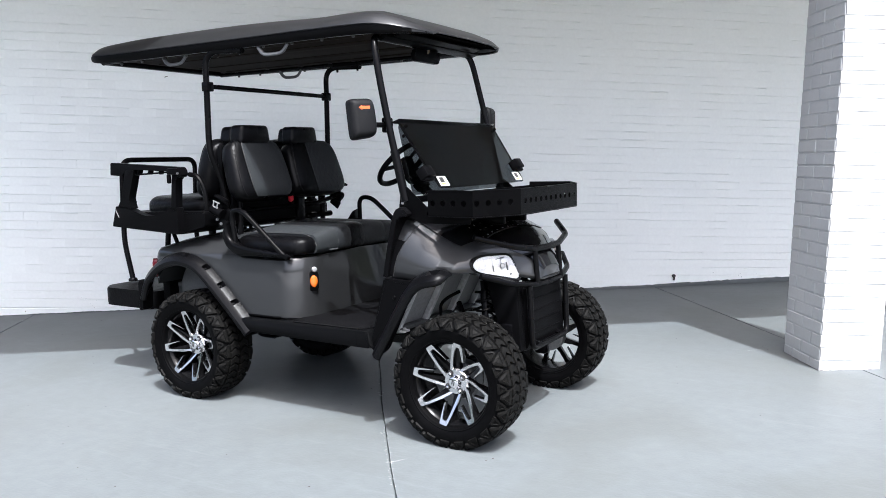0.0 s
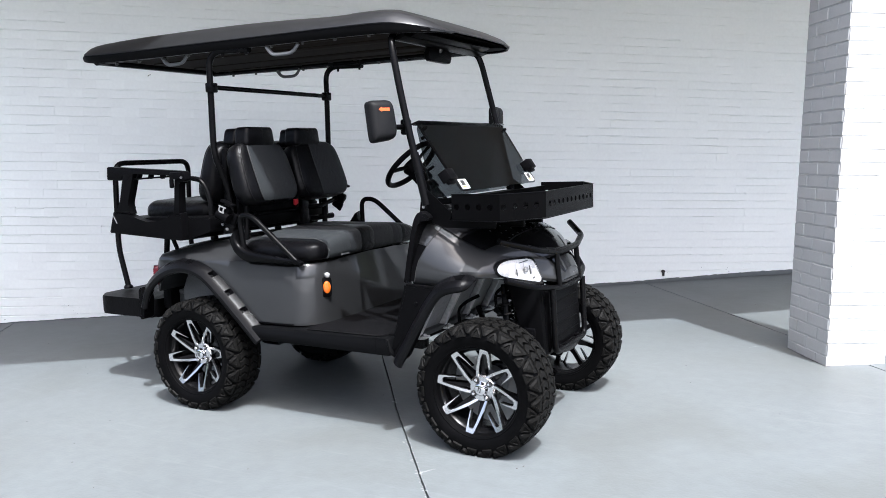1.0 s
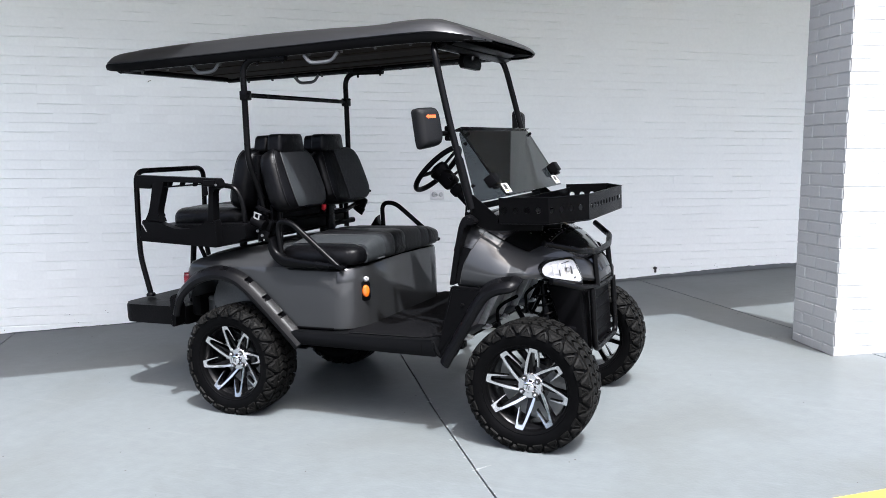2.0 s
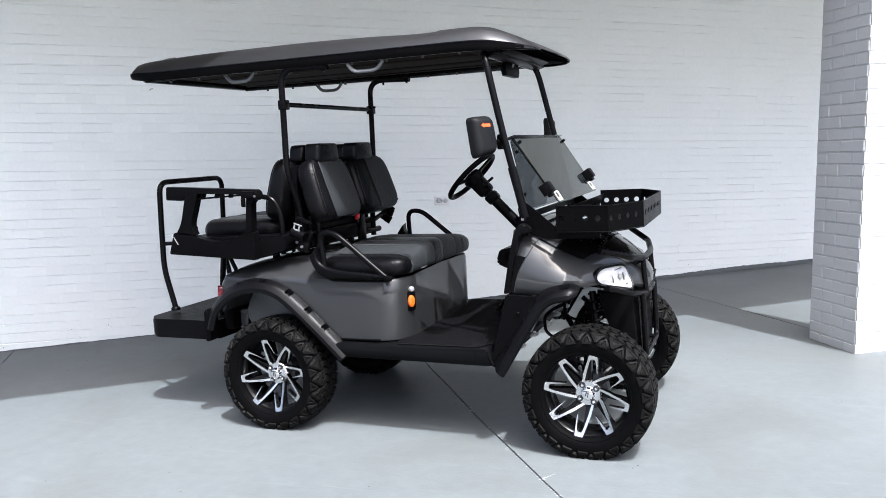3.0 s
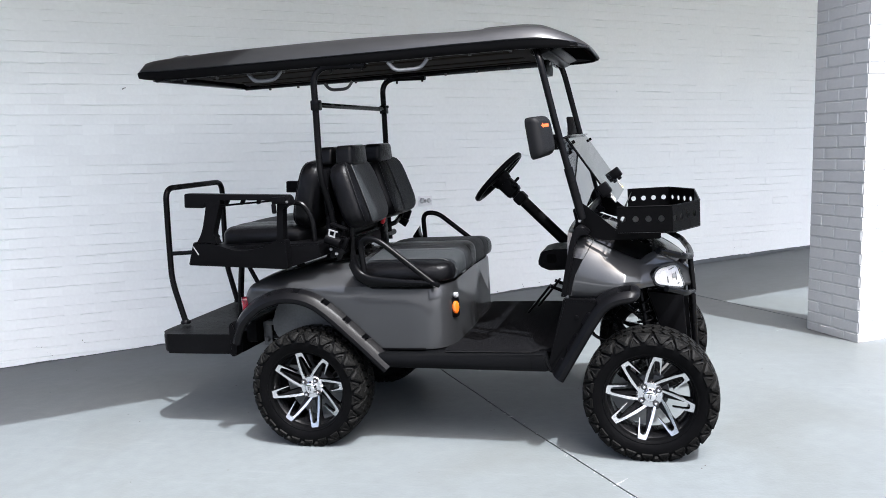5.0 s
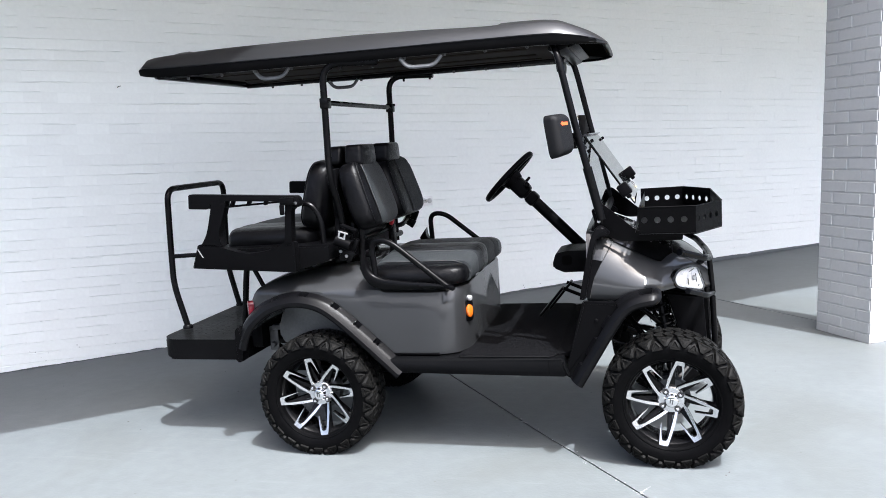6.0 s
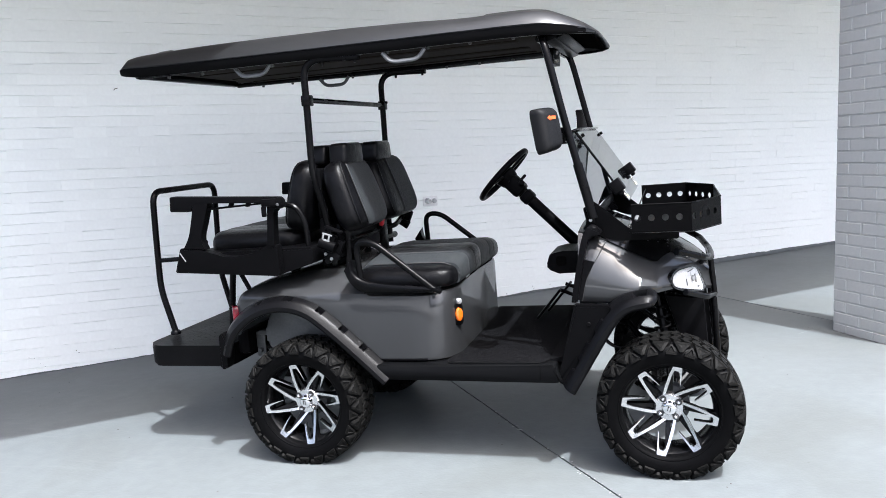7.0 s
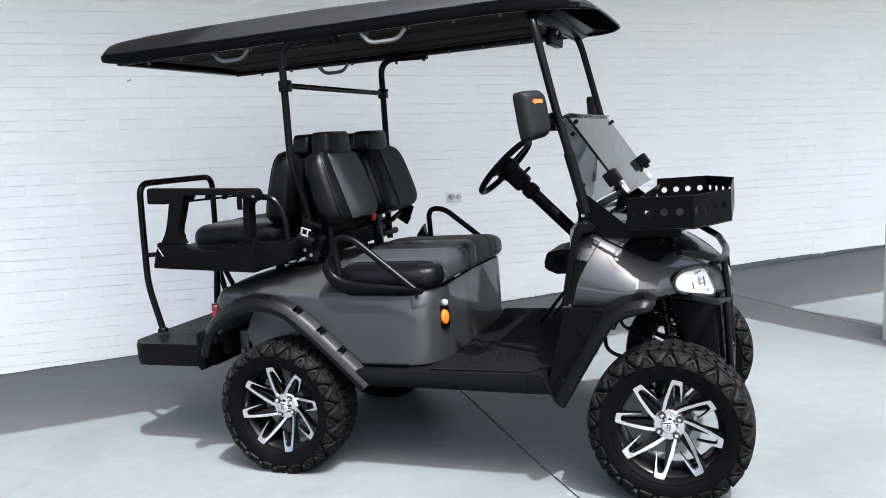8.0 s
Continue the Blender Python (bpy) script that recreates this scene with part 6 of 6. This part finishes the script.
def build_hook():
    o = part("wall_hook", pipe([(-0.016, 0, -0.007), (-0.009, -0.008, 0.002), (0.010, -0.010, 0.006)], 0.0026, 0.005, 6), M["stain"])
    o.matrix_basis = SQ @ Matrix.Translation((HOOK_S, WALL_Q - 0.007, HOOK_Z))
    tagged(o, "tiny dark bent hook on the brick wall", "hook")


build_hook()


def build_wall_foot():
    """Floor paint that laps unevenly up the foot of the wall, and flecks of dirt above it."""
    bm = bmesh.new()
    rows = []
    for s in steps_of(WALL_LEFT + 0.05, WALL_RIGHT - 0.1, 420):
        z = on_floor(s, WALL_Q).z
        h = spline(s, [-4, -1, 1, 3, 4.1, 5.5, 8], [0.008, 0.008, 0.014, 0.030, 0.046, 0.030, 0.02])
        h += 0.007 * noise.noise((s * 3.1, 2, 7)) + 0.006 * noise.noise((s * 17, 5, 7))
        rows.append([bm.verts.new((s, y, z + k)) for y, k in ((-0.014, -0.02), (-0.013, max(0.001, h * 0.6)), (-0.007, max(0.002, h)))])
    for a, b in zip(rows, rows[1:]):
        for j in range(2):
            bm.faces.new((a[j], a[j + 1], b[j + 1], b[j]))
    o = part("baseboard", bm, M["floor"])
    o.matrix_basis = SQ @ Matrix.Translation((0, WALL_Q, 0))
    tagged(o, "uneven edge of grey floor paint along the wall foot", "trim", kind="structure")
    rnd = random.Random(21)
    v, f = [], []
    for i in range(70):
        s = rnd.uniform(-4.0, 6.0)
        z = on_floor(s, WALL_Q).z + abs(rnd.gauss(0, 0.06)) + 0.012
        w, h = rnd.uniform(0.0025, 0.007), rnd.uniform(0.002, 0.0055)
        n = len(v)
        k = [rnd.uniform(0.6, 1.1) for _ in range(5)]
        ring = [(s + w * k[j] * math.cos(j * 1.257), z + h * k[j] * math.sin(j * 1.257)) for j in range(5)]
        v += [(a, -0.0080, b) for a, b in ring] + [(s, -0.0092, z)]
        f += [(n + j, n + (j + 1) % 5, n + 5) for j in range(5)]
    me = bpy.data.meshes.new("dirt_flecks")
    me.from_pydata(v, [], f)
    me.materials.append(M["stain"])
    o = new("dirt_flecks", me)
    o.matrix_basis = SQ @ Matrix.Translation((0, WALL_Q, 0))
    tagged(o, "scattered dark dirt flecks low on the white wall", "dirt", kind="stuff")


build_wall_foot()


def build_chips():
    """Flaked paint along the control joints and grit on the apron."""
    rnd = random.Random(33)

    def flakes(name, places, mat, label, tall):
        v, f = [], []
        for s, q, w, h in places:
            p = on_floor(s, q)
            n = len(v)
            a0 = rnd.uniform(0, 6.28)
            for j in range(6):
                k = rnd.uniform(0.55, 1.1)
                a = j * 1.047
                x, y = w * k * math.cos(a), h * k * math.sin(a)
                d = SQ @ Vector((x * math.cos(a0) - y * math.sin(a0), x * math.sin(a0) + y * math.cos(a0), 0))
                v.append((p.x + d.x, p.y + d.y, p.z + 0.0012))
            v.append((p.x, p.y, p.z + tall))
            f += [(n + j, n + (j + 1) % 6, n + 6) for j in range(6)]
        me = bpy.data.meshes.new(name)
        me.from_pydata(v, [], f)
        me.materials.append(mat)
        tagged(new(name, me), label, "dirt", kind="stuff")
    joint = []
    for i in range(130):
        j = rnd.choice((-2.85, 0.006, 0.006, 0.006, 2.838))
        q = rnd.uniform(-3.2, 2.7)
        joint.append((j + rnd.choice((-1, 1)) * abs(rnd.gauss(0.008, 0.006)) + drift(j, q) + 0.004 * noise.noise((q * 2.1, j, 0)), q, rnd.uniform(0.003, 0.012) * (2.2 if i % 17 == 0 else 1), rnd.uniform(0.002, 0.006) * (1.8 if i % 17 == 0 else 1)))
    # worn stretch of the middle joint, a forked scar beside it and a scratch near the pillar
    for i in range(34):
        q = -0.72 - 0.68 * i / 33
        side = -1 if i % 3 else 1
        joint.append((0.006 + drift(0.006, q) + 0.004 * noise.noise((q * 2.1, 0.006, 0)) + side * rnd.uniform(0.006, 0.010), q, rnd.uniform(0.004, 0.010), rnd.uniform(0.0015, 0.003)))
    for i in range(12):
        joint.append((-0.026 + 0.0066 * i, -1.142 + 0.0024 * i + rnd.uniform(-0.003, 0.003), 0.009 - 0.0004 * i, 0.005 - 0.0003 * i))
    for i in range(16):
        joint.append((2.41 + 0.0095 * i, 0.334 + 0.0014 * i, 0.006, 0.0035))
    flakes("paint_chips", joint, M["chip"], "pale chips in the floor paint along the joints", 0.0018)
    grit = [(rnd.uniform(-4, 5), rnd.uniform(-3, 2.6), rnd.uniform(0.002, 0.007), rnd.uniform(0.002, 0.005)) for _ in range(150)]
    # broken edge at the foot of the pillar
    foot = Matrix.Translation((PIL_S, PIL_Q0, 0)) @ Matrix.Rotation(radians(PIL_TURN), 4, "Z")
    for i in range(46):
        c = foot @ Vector((-0.008, PIL_D * rnd.random(), 0) if i % 3 else (PIL_W * rnd.random(), -0.006, 0))
        grit.append((c.x, c.y, rnd.uniform(0.003, 0.011) * (1.8 if i % 9 == 0 else 1), rnd.uniform(0.002, 0.006)))
    flakes("floor_grit", grit, M["stain"], "scattered dark grit on the grey floor", 0.003)


build_chips()


# ---- bricks last ----
def pillar_bricks():
    rows = int((EAVE + 0.11) / COURSE)
    wide = PIL_D
    cuts = {0: [(0, 0.5), (0.5, 1.0)], 1: [(0, 0.25), (0.25, 0.75), (0.75, 1.0)]}
    meshes = {}

    def brick(length, m, filled=False):
        key = (round(length, 4), filled)
        if key not in meshes:
            if filled:
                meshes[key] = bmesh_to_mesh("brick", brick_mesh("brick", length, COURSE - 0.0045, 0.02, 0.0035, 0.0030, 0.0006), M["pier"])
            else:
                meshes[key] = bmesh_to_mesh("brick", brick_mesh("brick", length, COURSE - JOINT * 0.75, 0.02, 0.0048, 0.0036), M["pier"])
        o = new("brick", meshes[key])
        o.parent = pillar
        o.matrix_basis = m
    rnd = random.Random(8)
    for r in range(rows):
        z = -0.13 + r * COURSE
        for a, b in cuts[r % 2]:
            # the shaded side, which runs towards the wall
            L = (b - a) * wide - JOINT * 0.8
            m = Matrix.Translation((0.0, wide - a * wide - (JOINT * 0.4 if a else -0.0), z)) @ Matrix.Rotation(radians(-90), 4, "Z")
            brick(L, m @ Matrix.Translation((0, rnd.uniform(-0.001, 0.001), 0)))
        for i in range(4):
            # the lit side, along the wall's way
            off = -0.11 if r % 2 else 0.0
            x0, x1 = max(-0.005, i * 0.22 + off), min(PIL_W, (i + 1) * 0.22 + off)
            if x1 - x0 > 0.04:
                brick(x1 - x0 - 0.0012, Matrix.Translation((x0, rnd.uniform(-0.0006, 0.0006), z)), True)


pillar_bricks()
wall_bricks(wall, WALL_LEFT - 0.1, WALL_RIGHT - 0.2, -0.22, EAVE, -3.75, -1.5, 2.3)
